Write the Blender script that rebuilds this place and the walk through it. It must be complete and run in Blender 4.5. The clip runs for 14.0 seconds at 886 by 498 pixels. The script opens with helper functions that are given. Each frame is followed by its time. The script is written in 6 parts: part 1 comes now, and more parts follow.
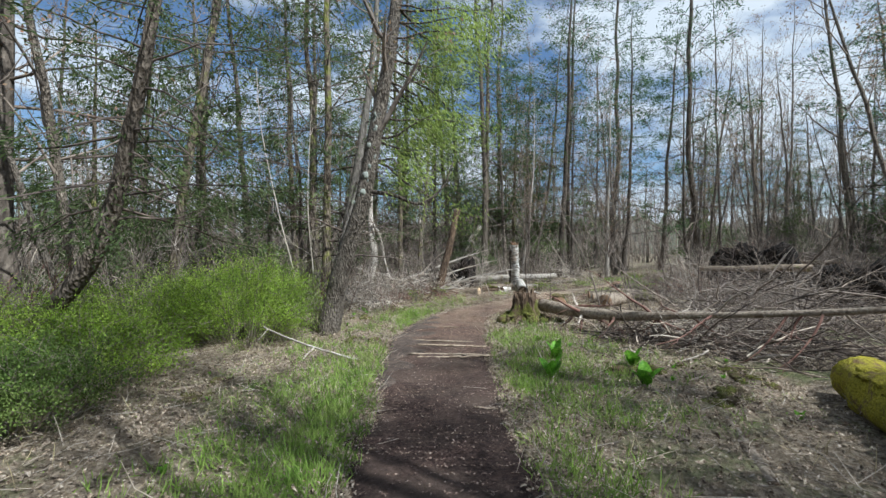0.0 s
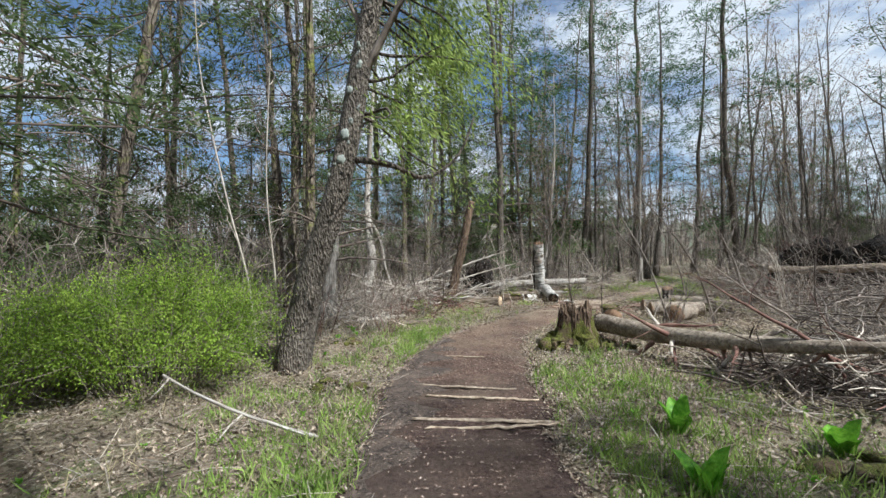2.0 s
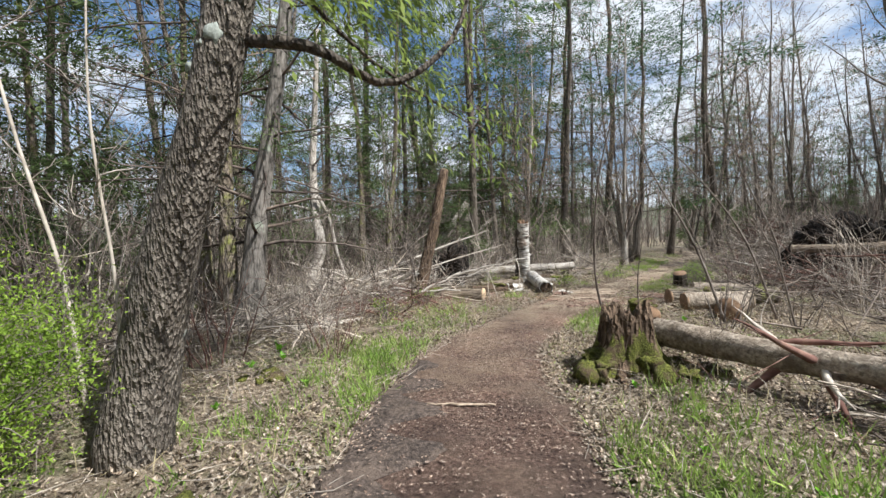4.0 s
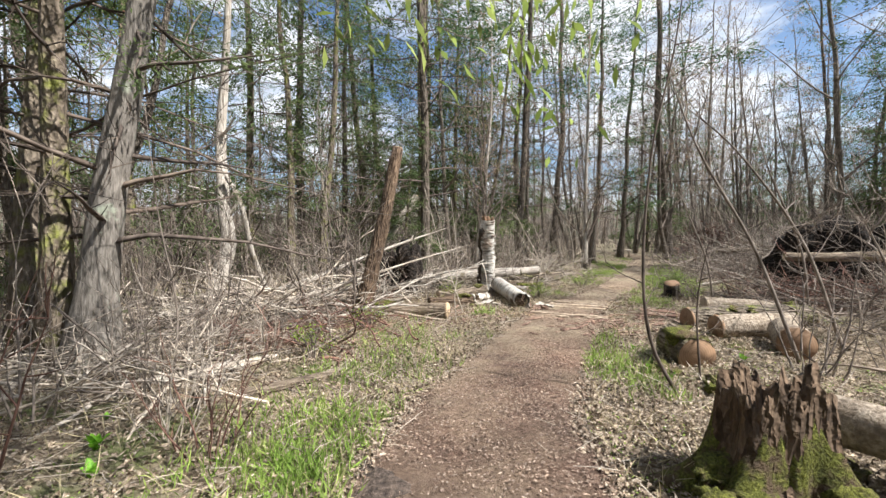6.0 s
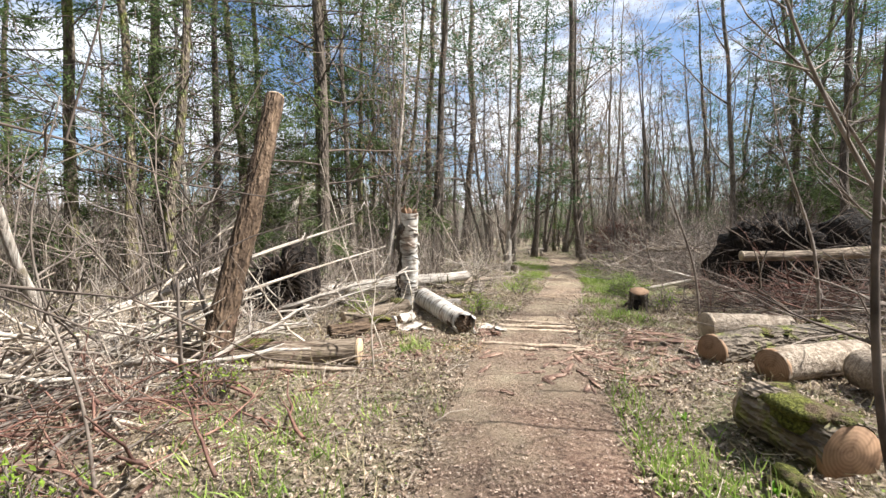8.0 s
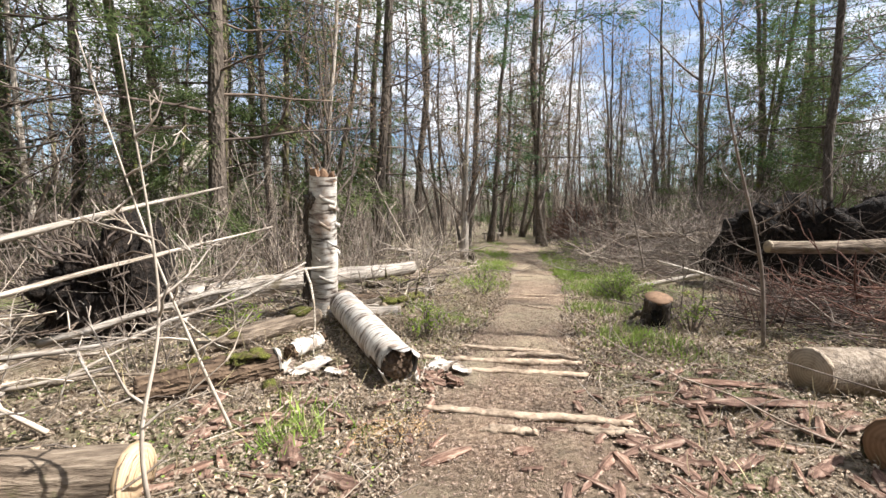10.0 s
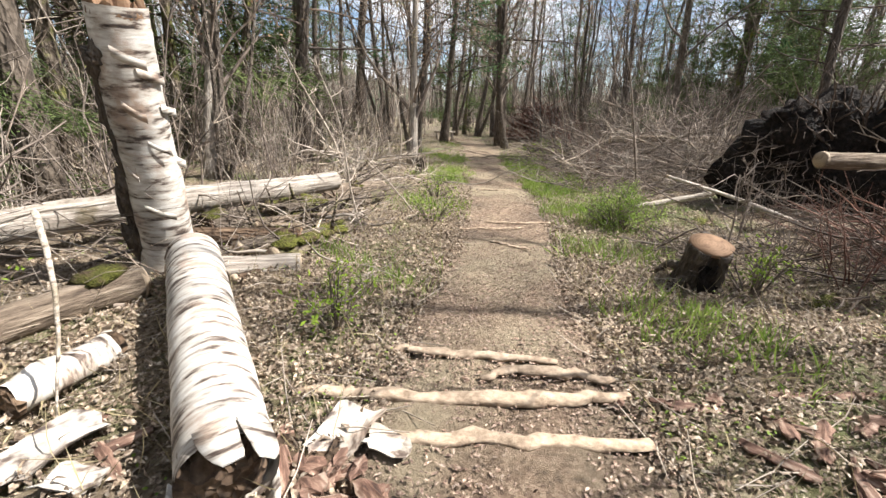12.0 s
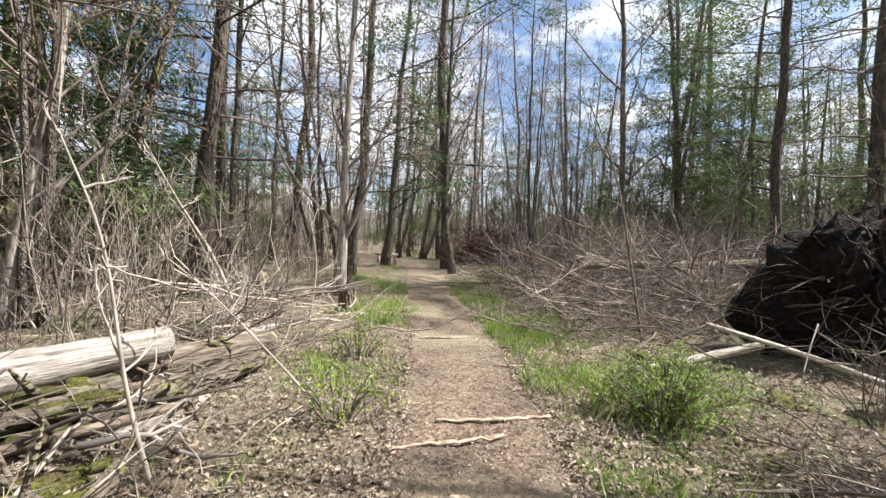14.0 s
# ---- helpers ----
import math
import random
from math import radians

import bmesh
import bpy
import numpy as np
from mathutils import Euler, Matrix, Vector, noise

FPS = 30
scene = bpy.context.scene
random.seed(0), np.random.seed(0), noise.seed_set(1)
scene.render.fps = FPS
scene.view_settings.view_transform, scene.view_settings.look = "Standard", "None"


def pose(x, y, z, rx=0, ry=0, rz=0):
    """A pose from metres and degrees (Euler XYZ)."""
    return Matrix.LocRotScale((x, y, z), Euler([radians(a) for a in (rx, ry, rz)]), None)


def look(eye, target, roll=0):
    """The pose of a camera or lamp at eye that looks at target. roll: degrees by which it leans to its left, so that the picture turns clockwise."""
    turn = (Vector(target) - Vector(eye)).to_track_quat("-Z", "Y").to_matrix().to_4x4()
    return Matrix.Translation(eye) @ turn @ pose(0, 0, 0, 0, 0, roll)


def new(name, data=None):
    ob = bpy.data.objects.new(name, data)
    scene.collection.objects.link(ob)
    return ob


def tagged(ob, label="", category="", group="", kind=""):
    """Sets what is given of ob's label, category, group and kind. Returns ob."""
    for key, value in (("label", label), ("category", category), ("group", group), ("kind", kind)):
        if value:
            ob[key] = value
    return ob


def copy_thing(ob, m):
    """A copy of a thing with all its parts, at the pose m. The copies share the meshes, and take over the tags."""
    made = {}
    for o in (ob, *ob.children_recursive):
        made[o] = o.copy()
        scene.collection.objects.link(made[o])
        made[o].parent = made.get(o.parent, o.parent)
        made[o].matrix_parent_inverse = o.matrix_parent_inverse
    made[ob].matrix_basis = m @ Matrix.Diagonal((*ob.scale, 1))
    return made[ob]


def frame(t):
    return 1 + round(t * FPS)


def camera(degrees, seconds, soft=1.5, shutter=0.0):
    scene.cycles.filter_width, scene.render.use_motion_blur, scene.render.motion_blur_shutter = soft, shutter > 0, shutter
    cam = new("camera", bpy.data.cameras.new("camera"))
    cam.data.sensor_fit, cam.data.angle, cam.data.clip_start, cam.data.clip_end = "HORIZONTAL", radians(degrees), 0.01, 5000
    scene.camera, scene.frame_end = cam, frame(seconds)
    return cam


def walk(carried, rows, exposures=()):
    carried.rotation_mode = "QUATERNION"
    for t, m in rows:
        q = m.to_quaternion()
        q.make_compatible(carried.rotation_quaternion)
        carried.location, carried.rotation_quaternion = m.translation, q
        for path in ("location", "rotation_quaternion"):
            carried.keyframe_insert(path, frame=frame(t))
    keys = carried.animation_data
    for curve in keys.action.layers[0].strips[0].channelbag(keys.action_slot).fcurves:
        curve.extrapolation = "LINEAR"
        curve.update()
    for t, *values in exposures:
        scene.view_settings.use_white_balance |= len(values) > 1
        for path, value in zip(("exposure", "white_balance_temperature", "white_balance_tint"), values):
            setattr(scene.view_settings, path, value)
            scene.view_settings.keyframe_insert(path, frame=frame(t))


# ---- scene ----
# ---- camera and walk ----
cam = camera(92.3, 14.0)
PATH = [
    (0, (0.059, -0.068, 1.743), (0.041, 1.932, 1.749), -0.5),
    (0.5, (0.069, 0.71, 1.729), (0.048, 2.709, 1.712), -0.6),
    (1, (0.024, 1.445, 1.72), (0.011, 3.445, 1.724), -0.7),
    (1.5, (-0.039, 2.144, 1.664), (-0.043, 4.144, 1.684), -1.1),
    (2, (-0.146, 2.89, 1.595), (-0.193, 4.89, 1.628), -1.2),
    (2.5, (-0.213, 3.606, 1.622), (-0.241, 5.606, 1.598), -1.7),
    (3, (-0.3, 4.321, 1.582), (-0.32, 6.321, 1.546), -1.7),
    (3.5, (-0.349, 5.069, 1.553), (-0.29, 7.067, 1.516), -1.9),
    (3.7, (-0.358, 5.348, 1.508), (-0.268, 7.345, 1.469), -2.0),
    (5.8, (-0.44, 7.98, 1.586), (-0.049, 9.941, 1.534), -0.7),
    (6, (-0.455, 8.241, 1.546), (-0.038, 10.196, 1.487), -0.7),
    (6.5, (-0.452, 8.888, 1.51), (0.066, 10.818, 1.426), -0.9),
    (7, (-0.342, 9.64, 1.489), (0.423, 11.485, 1.397), -1.2),
    (7.5, (-0.16, 10.314, 1.514), (0.624, 12.151, 1.404), -1.0),
    (8, (0.079, 11.029, 1.521), (0.922, 12.841, 1.453), -0.9),
    (8.2, (0.175, 11.279, 1.493), (1.033, 13.084, 1.418), -0.8),
    (10.3, (1.714, 13.759, 1.435), (2.79, 15.433, 1.235), -0.4),
    (10.5, (1.84, 13.962, 1.441), (2.915, 15.611, 1.091), -0.5),
    (11, (2.17, 14.464, 1.391), (3.22, 16.052, 0.777), -0.1),
    (11.5, (2.491, 14.937, 1.397), (3.61, 16.463, 0.748), 1.0),
    (12, (2.89, 15.33, 1.364), (4.071, 16.827, 0.76), 1.7),
    (12.5, (3.325, 15.788, 1.31), (4.626, 17.231, 0.836), 2.8),
    (13, (3.698, 16.214, 1.318), (5.042, 17.678, 1.093), 2.8),
    (13.5, (4.081, 16.657, 1.323), (5.384, 18.173, 1.248), 2.4),
    (14, (4.58, 17.141, 1.324), (5.993, 18.556, 1.277), 2.1),
]
EXPOSURE = [(0.0, 0.70, 5500, 4), (2.0, 0.74, 5600, 5), (3.5, 0.84, 5750, 7), (6.0, 1.2, 6100, 9), (8.0, 1.4, 6150, 10), (11.0, 1.3, 6300, 12), (12.5, 1.38, 6300, 11), (14.0, 1.38, 6100, 10)]
walk(cam, [(t, look(eye, target, roll)) for t, eye, target, roll in PATH], EXPOSURE)

# ---- world and sun ----
SUN_DIR = Vector((0.66, -0.48, 0.0)).normalized()   # towards the sun, on the ground
SUN_UP = 50.0
world = bpy.data.worlds.new("sky")
scene.world = world
world.use_nodes = True
wn, wl = world.node_tree.nodes, world.node_tree.links
wn.clear()
sky = wn.new("ShaderNodeTexSky")
sky.sky_type, sky.sun_disc = "NISHITA", False
sky.sun_elevation = radians(SUN_UP)
sky.sun_rotation = math.atan2(SUN_DIR.x, SUN_DIR.y)
sky_bg = wn.new("ShaderNodeBackground")
sky_bg.inputs["Strength"].default_value = 0.072
cloud_bg = wn.new("ShaderNodeBackground")
cloud_bg.inputs["Color"].default_value = (1.0, 1.0, 1.0, 1)
cloud_bg.inputs["Strength"].default_value = 0.52
wc = wn.new("ShaderNodeTexCoord")
wm = wn.new("ShaderNodeMapping")
wm.inputs["Scale"].default_value = (1.0, 1.0, 2.4)
cn = wn.new("ShaderNodeTexNoise")
cn.inputs["Scale"].default_value, cn.inputs["Detail"].default_value, cn.inputs["Roughness"].default_value = 3.2, 7, 0.58
cr = wn.new("ShaderNodeValToRGB")
cr.color_ramp.elements[0].position, cr.color_ramp.elements[1].position = 0.43, 0.58
wmix = wn.new("ShaderNodeMixShader")
wo = wn.new("ShaderNodeOutputWorld")
wl.new(sky.outputs["Color"], sky_bg.inputs["Color"])
wl.new(wc.outputs["Generated"], wm.inputs["Vector"])
wl.new(wm.outputs["Vector"], cn.inputs["Vector"])
wl.new(cn.outputs["Fac"], cr.inputs["Fac"])
wl.new(cr.outputs["Color"], wmix.inputs["Fac"])
wl.new(sky_bg.outputs["Background"], wmix.inputs[1])
wl.new(cloud_bg.outputs["Background"], wmix.inputs[2])
wl.new(wmix.outputs["Shader"], wo.inputs["Surface"])
sun_data = bpy.data.lights.new("sun", "SUN")
sun_data.energy, sun_data.angle, sun_data.color = 5.0, radians(0.55), (1.0, 0.95, 0.87)
sun = new("sun", sun_data)
sun.matrix_world = look((0, 0, 30), (-SUN_DIR.x, -SUN_DIR.y, 30 - math.tan(radians(SUN_UP))))


# ---- materials ----
def ramp(nt, fac, colors, lo=0.3, hi=0.7):
    r = nt.nodes.new("ShaderNodeValToRGB")
    el = r.color_ramp.elements
    while len(el) < len(colors):
        el.new(0.5)
    for i, c in enumerate(colors):
        el[i].position = lo + (hi - lo) * i / max(1, len(colors) - 1)
        el[i].color = (*c, 1)
    nt.links.new(fac, r.inputs["Fac"])
    return r.outputs["Color"]


def noise_of(nt, vec, scale, stretch=(1, 1, 1), detail=6, rough=0.6):
    m = nt.nodes.new("ShaderNodeMapping")
    m.inputs["Scale"].default_value = stretch
    n = nt.nodes.new("ShaderNodeTexNoise")
    n.inputs["Scale"].default_value, n.inputs["Detail"].default_value, n.inputs["Roughness"].default_value = scale, detail, rough
    nt.links.new(vec, m.inputs["Vector"])
    nt.links.new(m.outputs["Vector"], n.inputs["Vector"])
    return n.outputs["Fac"]


def blend(nt, fac, a, b, mode="MIX"):
    m = nt.nodes.new("ShaderNodeMix")
    m.data_type, m.blend_type = "RGBA", mode
    for key, value in ((0, fac), (6, a), (7, b)):
        if isinstance(value, bpy.types.NodeSocket):
            nt.links.new(value, m.inputs[key])
        elif key == 0:
            m.inputs[key].default_value = value
        else:
            m.inputs[key].default_value = (*value, 1)
    return m.outputs[2]


def surface(name, colors, scale=8, stretch=(1, 1, 1), rough=0.9, bump=0.5, dist=0.02, patch=None, vary=0.35,
            cells=None, island=False, glow_through=0.0, lo=0.32, hi=0.68):
    """A rough natural surface: grain in the given colours, larger stains, patches of a second colour, relief."""
    m = bpy.data.materials.new(name)
    m.use_nodes = True
    nt = m.node_tree
    nt.nodes.clear()
    out = nt.nodes.new("ShaderNodeOutputMaterial")
    bsdf = nt.nodes.new("ShaderNodeBsdfPrincipled")
    tc = nt.nodes.new("ShaderNodeTexCoord")
    vec = tc.outputs["Object"]
    grain = noise_of(nt, vec, scale, stretch)
    col = ramp(nt, grain, colors, lo, hi)
    relief = grain
    if cells:
        v = nt.nodes.new("ShaderNodeTexVoronoi")
        v.inputs["Scale"].default_value = cells[0]
        cm = nt.nodes.new("ShaderNodeMapping")
        cm.inputs["Scale"].default_value = stretch
        warp = nt.nodes.new("ShaderNodeVectorMath")
        warp.operation = "MULTIPLY_ADD"
        jit = nt.nodes.new("ShaderNodeTexNoise")
        jit.inputs["Scale"].default_value = cells[0] * 0.6
        nt.links.new(vec, jit.inputs["Vector"])
        nt.links.new(jit.outputs["Color"], warp.inputs[0])
        warp.inputs[1].default_value = (1.2 / cells[0],) * 3
        nt.links.new(vec, warp.inputs[2])
        nt.links.new(warp.outputs["Vector"], cm.inputs["Vector"])
        nt.links.new(cm.outputs["Vector"], v.inputs["Vector"])
        sep = nt.nodes.new("ShaderNodeSeparateColor")
        nt.links.new(v.outputs["Color"], sep.inputs["Color"])
        col = blend(nt, cells[1], col, ramp(nt, sep.outputs[0], cells[2], 0.0, 1.0))
        relief = v.outputs["Distance"] if stretch != (1, 1, 1) else noise_of(nt, vec, cells[0] * 2.2, (1, 1, 1), 8, 0.75)
    large = noise_of(nt, vec, 1.1, (1, 1, 1), 4)
    col = blend(nt, vary, col, ramp(nt, large, [(0.45, 0.45, 0.45), (1.25, 1.22, 1.18)], 0.35, 0.65), "MULTIPLY")
    if patch:
        pcol, pscale, plo, phi = patch
        pn = noise_of(nt, vec, pscale, (1, 1, 1), 6, 0.65)
        col = blend(nt, ramp(nt, pn, [(0, 0, 0), (1, 1, 1)], plo, phi), col, blend(nt, grain, tuple(c * 0.6 for c in pcol), tuple(min(1, c * 1.3) for c in pcol)))
    if island:
        g = nt.nodes.new("ShaderNodeNewGeometry")
        rnd = g.outputs["Random Per Island"]
    else:
        g = nt.nodes.new("ShaderNodeObjectInfo")
        rnd = g.outputs["Random"]
    col = blend(nt, 0.75 if island else 0.35, col, ramp(nt, rnd, [(0.5, 0.5, 0.5), (1.0, 1.0, 1.0), (1.35, 1.3, 1.2)], 0, 1), "MULTIPLY")
    nt.links.new(col, bsdf.inputs["Base Color"])
    bsdf.inputs["Roughness"].default_value = rough
    bsdf.inputs["Specular IOR Level"].default_value = 0.25
    if bump:
        b = nt.nodes.new("ShaderNodeBump")
        b.inputs["Strength"].default_value, b.inputs["Distance"].default_value = bump, dist
        nt.links.new(relief, b.inputs["Height"])
        nt.links.new(b.outputs["Normal"], bsdf.inputs["Normal"])
    if glow_through:
        tr = nt.nodes.new("ShaderNodeBsdfTranslucent")
        nt.links.new(col, tr.inputs["Color"])
        mx = nt.nodes.new("ShaderNodeMixShader")
        mx.inputs["Fac"].default_value = glow_through
        nt.links.new(bsdf.outputs["BSDF"], mx.inputs[1])
        nt.links.new(tr.outputs["BSDF"], mx.inputs[2])
        nt.links.new(mx.outputs["Shader"], out.inputs["Surface"])
    else:
        nt.links.new(bsdf.outputs["BSDF"], out.inputs["Surface"])
    return m


def cut_wood(name, pale, dark):
    """A sawn face: rings round the local z axis, cracks and stains."""
    m = surface(name, [dark, pale, pale], 9, (1, 1, 1), 0.8, 0.2, 0.004)
    nt = m.node_tree
    bsdf = [n for n in nt.nodes if n.type == "BSDF_PRINCIPLED"][0]
    src = bsdf.inputs["Base Color"].links[0].from_socket
    tc = nt.nodes.new("ShaderNodeTexCoord")
    w = nt.nodes.new("ShaderNodeTexWave")
    w.wave_type, w.rings_direction = "RINGS", "Z"
    w.inputs["Scale"].default_value, w.inputs["Distortion"].default_value, w.inputs["Detail"].default_value = 14, 2.5, 3
    nt.links.new(tc.outputs["Object"], w.inputs["Vector"])
    nt.links.new(blend(nt, 0.4, src, ramp(nt, w.outputs["Fac"], [(0.55, 0.5, 0.42), (1, 1, 1)], 0.2, 0.8), "MULTIPLY"), bsdf.inputs["Base Color"])
    return m


M = {}
M["ground"] = surface("leaf_litter_ground", [(0.07, 0.052, 0.035), (0.24, 0.185, 0.125), (0.42, 0.35, 0.26)], 16, bump=0.9, dist=0.05,
                      patch=((0.12, 0.155, 0.045), 0.7, 0.50, 0.66), cells=(34, 0.4, [(0.06, 0.043, 0.03), (0.23, 0.175, 0.12), (0.46, 0.39, 0.31)]))
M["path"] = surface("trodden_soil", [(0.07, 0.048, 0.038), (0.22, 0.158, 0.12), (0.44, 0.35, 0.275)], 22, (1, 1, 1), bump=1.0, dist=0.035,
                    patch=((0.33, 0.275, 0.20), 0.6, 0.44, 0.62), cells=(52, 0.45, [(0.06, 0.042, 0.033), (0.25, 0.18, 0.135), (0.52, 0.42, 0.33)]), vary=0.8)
# path colour is multiplied darker at the start of the walk, paler further on
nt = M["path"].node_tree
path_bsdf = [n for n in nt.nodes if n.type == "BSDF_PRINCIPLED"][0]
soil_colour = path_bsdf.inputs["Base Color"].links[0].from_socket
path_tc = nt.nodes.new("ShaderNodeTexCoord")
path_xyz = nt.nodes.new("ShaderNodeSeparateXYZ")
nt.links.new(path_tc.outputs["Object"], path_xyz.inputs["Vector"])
y_tone = nt.nodes.new("ShaderNodeMath")
y_tone.operation = "MULTIPLY_ADD"
y_tone.inputs[1].default_value, y_tone.inputs[2].default_value = 0.082, -0.88
nt.links.new(path_xyz.outputs["Y"], y_tone.inputs[0])
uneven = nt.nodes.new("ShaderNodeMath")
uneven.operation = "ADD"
nt.links.new(y_tone.outputs["Value"], uneven.inputs[0])
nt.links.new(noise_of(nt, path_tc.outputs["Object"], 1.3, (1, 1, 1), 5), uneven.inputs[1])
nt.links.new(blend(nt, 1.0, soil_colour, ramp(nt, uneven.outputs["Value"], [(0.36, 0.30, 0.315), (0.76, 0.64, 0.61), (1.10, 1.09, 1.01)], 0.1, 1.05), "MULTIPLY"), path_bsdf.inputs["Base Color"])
M["litter"] = surface("dry_leaves", [(0.05, 0.035, 0.026), (0.17, 0.125, 0.09), (0.36, 0.29, 0.22), (0.60, 0.54, 0.45)], 38, bump=0.3, dist=0.01, island=True, glow_through=0.15)
M["grass"] = surface("grass_blades", [(0.14, 0.23, 0.04), (0.25, 0.36, 0.075), (0.37, 0.45, 0.13)], 3, bump=0, island=True, glow_through=0.35)
M["straw"] = surface("dry_grass", [(0.30, 0.25, 0.14), (0.48, 0.41, 0.26)], 3, bump=0, island=True, glow_through=0.2)
M["bush"] = surface("shrub_leaves", [(0.12, 0.20, 0.02), (0.24, 0.35, 0.045), (0.36, 0.46, 0.08)], 2.2, bump=0, island=True, glow_through=0.4)
M["bush_dark"] = surface("olive_shrub_leaves", [(0.05, 0.085, 0.02), (0.12, 0.18, 0.04), (0.24, 0.30, 0.09)], 2.2, bump=0, island=True, glow_through=0.35)
M["cedar"] = surface("cedar_foliage", [(0.05, 0.075, 0.03), (0.105, 0.145, 0.055), (0.18, 0.22, 0.09)], 1.5, bump=0, island=True, glow_through=0.45)
M["cedar_light"] = surface("yellow_green_cedar", [(0.16, 0.22, 0.05), (0.28, 0.36, 0.09), (0.40, 0.46, 0.15)], 1.5, bump=0, island=True, glow_through=0.5)
M["needle"] = surface("pine_foliage", [(0.03, 0.065, 0.03), (0.07, 0.125, 0.055), (0.13, 0.19, 0.085)], 1.5, bump=0, island=True, glow_through=0.45)
M["bud"] = surface("spring_buds", [(0.28, 0.14, 0.10), (0.36, 0.24, 0.16), (0.40, 0.40, 0.20)], 1.5, bump=0, island=True, glow_through=0.35)
M["cabbage"] = surface("cabbage_leaf", [(0.10, 0.26, 0.02), (0.18, 0.40, 0.03), (0.28, 0.52, 0.06)], 9, rough=0.5, bump=0.3, dist=0.01, glow_through=0.35)
M["bark"] = surface("grey_brown_bark", [(0.06, 0.047, 0.037), (0.17, 0.14, 0.11), (0.30, 0.26, 0.21)], 24, (1, 1, 0.3), bump=1.0, dist=0.06,
                    patch=((0.34, 0.35, 0.30), 3.0, 0.62, 0.70), cells=(48, 0.45, [(0.05, 0.04, 0.03), (0.16, 0.13, 0.105), (0.30, 0.255, 0.21)]))
M["bark_grey"] = surface("smooth_grey_bark", [(0.08, 0.07, 0.06), (0.17, 0.15, 0.13), (0.28, 0.25, 0.22)], 26, (1, 1, 0.22), bump=0.8, dist=0.03,
                         patch=((0.30, 0.32, 0.25), 3.0, 0.58, 0.68))
M["bark_dark"] = surface("dark_bark", [(0.035, 0.028, 0.022), (0.10, 0.08, 0.062), (0.18, 0.148, 0.118)], 22, (1, 1, 0.3), bump=0.9, dist=0.05,
                         cells=(28, 0.4, [(0.03, 0.025, 0.02), (0.10, 0.08, 0.065), (0.18, 0.15, 0.12)]))
M["bark_moss"] = surface("mossy_bark", [(0.05, 0.04, 0.03), (0.14, 0.11, 0.082), (0.26, 0.215, 0.165)], 22, (1, 1, 0.3), bump=1.0, dist=0.06,
                         patch=((0.17, 0.18, 0.04), 3.4, 0.50, 0.64), cells=(26, 0.4, [(0.04, 0.03, 0.025), (0.15, 0.12, 0.09), (0.28, 0.23, 0.18)]))
M["bark_pale"] = surface("pale_weathered_wood", [(0.09, 0.075, 0.06), (0.36, 0.31, 0.26), (0.50, 0.45, 0.39), (0.64, 0.59, 0.52)], 34, (1, 1, 0.07), bump=1.0, dist=0.03,
                         patch=((0.22, 0.18, 0.12), 3.0, 0.56, 0.68), vary=0.5)
M["log_bark"] = surface("log_bark", [(0.07, 0.052, 0.038), (0.20, 0.155, 0.115), (0.36, 0.295, 0.225)], 26, (1, 1, 0.16), bump=1.0, dist=0.05,
                        patch=((0.17, 0.18, 0.06), 2.4, 0.56, 0.68), vary=0.55)
M["twig"] = surface("grey_twigs", [(0.10, 0.08, 0.065), (0.19, 0.155, 0.13), (0.29, 0.245, 0.21)], 6, bump=0, island=True)
M["twig_pale"] = surface("pale_twigs", [(0.26, 0.22, 0.18), (0.42, 0.36, 0.30), (0.55, 0.49, 0.42)], 6, bump=0, island=True)
M["twig_dark"] = surface("dark_twigs", [(0.05, 0.038, 0.03), (0.11, 0.085, 0.07), (0.17, 0.135, 0.11)], 6, bump=0, island=True)
M["twig_red"] = surface("red_brown_twigs", [(0.09, 0.045, 0.035), (0.17, 0.09, 0.07), (0.26, 0.16, 0.12)], 6, bump=0, island=True)
M["root"] = surface("worn_root", [(0.16, 0.115, 0.08), (0.33, 0.255, 0.185), (0.48, 0.39, 0.295)], 16, (1, 1, 1), bump=0.8, dist=0.015, vary=0.5)
M["moss"] = surface("moss", [(0.14, 0.115, 0.012), (0.30, 0.26, 0.02), (0.42, 0.37, 0.045)], 40, bump=1.0, dist=0.03, patch=((0.17, 0.11, 0.05), 7, 0.52, 0.64))
M["moss_green"] = surface("green_moss", [(0.035, 0.035, 0.009), (0.11, 0.115, 0.02), (0.21, 0.215, 0.045)], 55, bump=1.0, dist=0.04, patch=((0.10, 0.068, 0.042), 7, 0.47, 0.60))
M["soil"] = surface("black_soil", [(0.006, 0.005, 0.004), (0.018, 0.013, 0.010), (0.045, 0.033, 0.025)], 14, bump=1.0, dist=0.12)
M["log_tan"] = surface("tan_log_bark", [(0.13, 0.10, 0.075), (0.31, 0.25, 0.19), (0.46, 0.39, 0.31)], 26, (1, 1, 1), bump=0.8, dist=0.03, patch=((0.16, 0.12, 0.085), 4, 0.5, 0.64), vary=0.5)
M["rot"] = surface("rotten_wood", [(0.03, 0.019, 0.012), (0.095, 0.062, 0.04), (0.21, 0.145, 0.095)], 26, (1, 1, 0.18), bump=1.0, dist=0.06,
                   cells=(24, 0.4, [(0.02, 0.014, 0.01), (0.10, 0.066, 0.043), (0.24, 0.17, 0.115)]), vary=0.6)
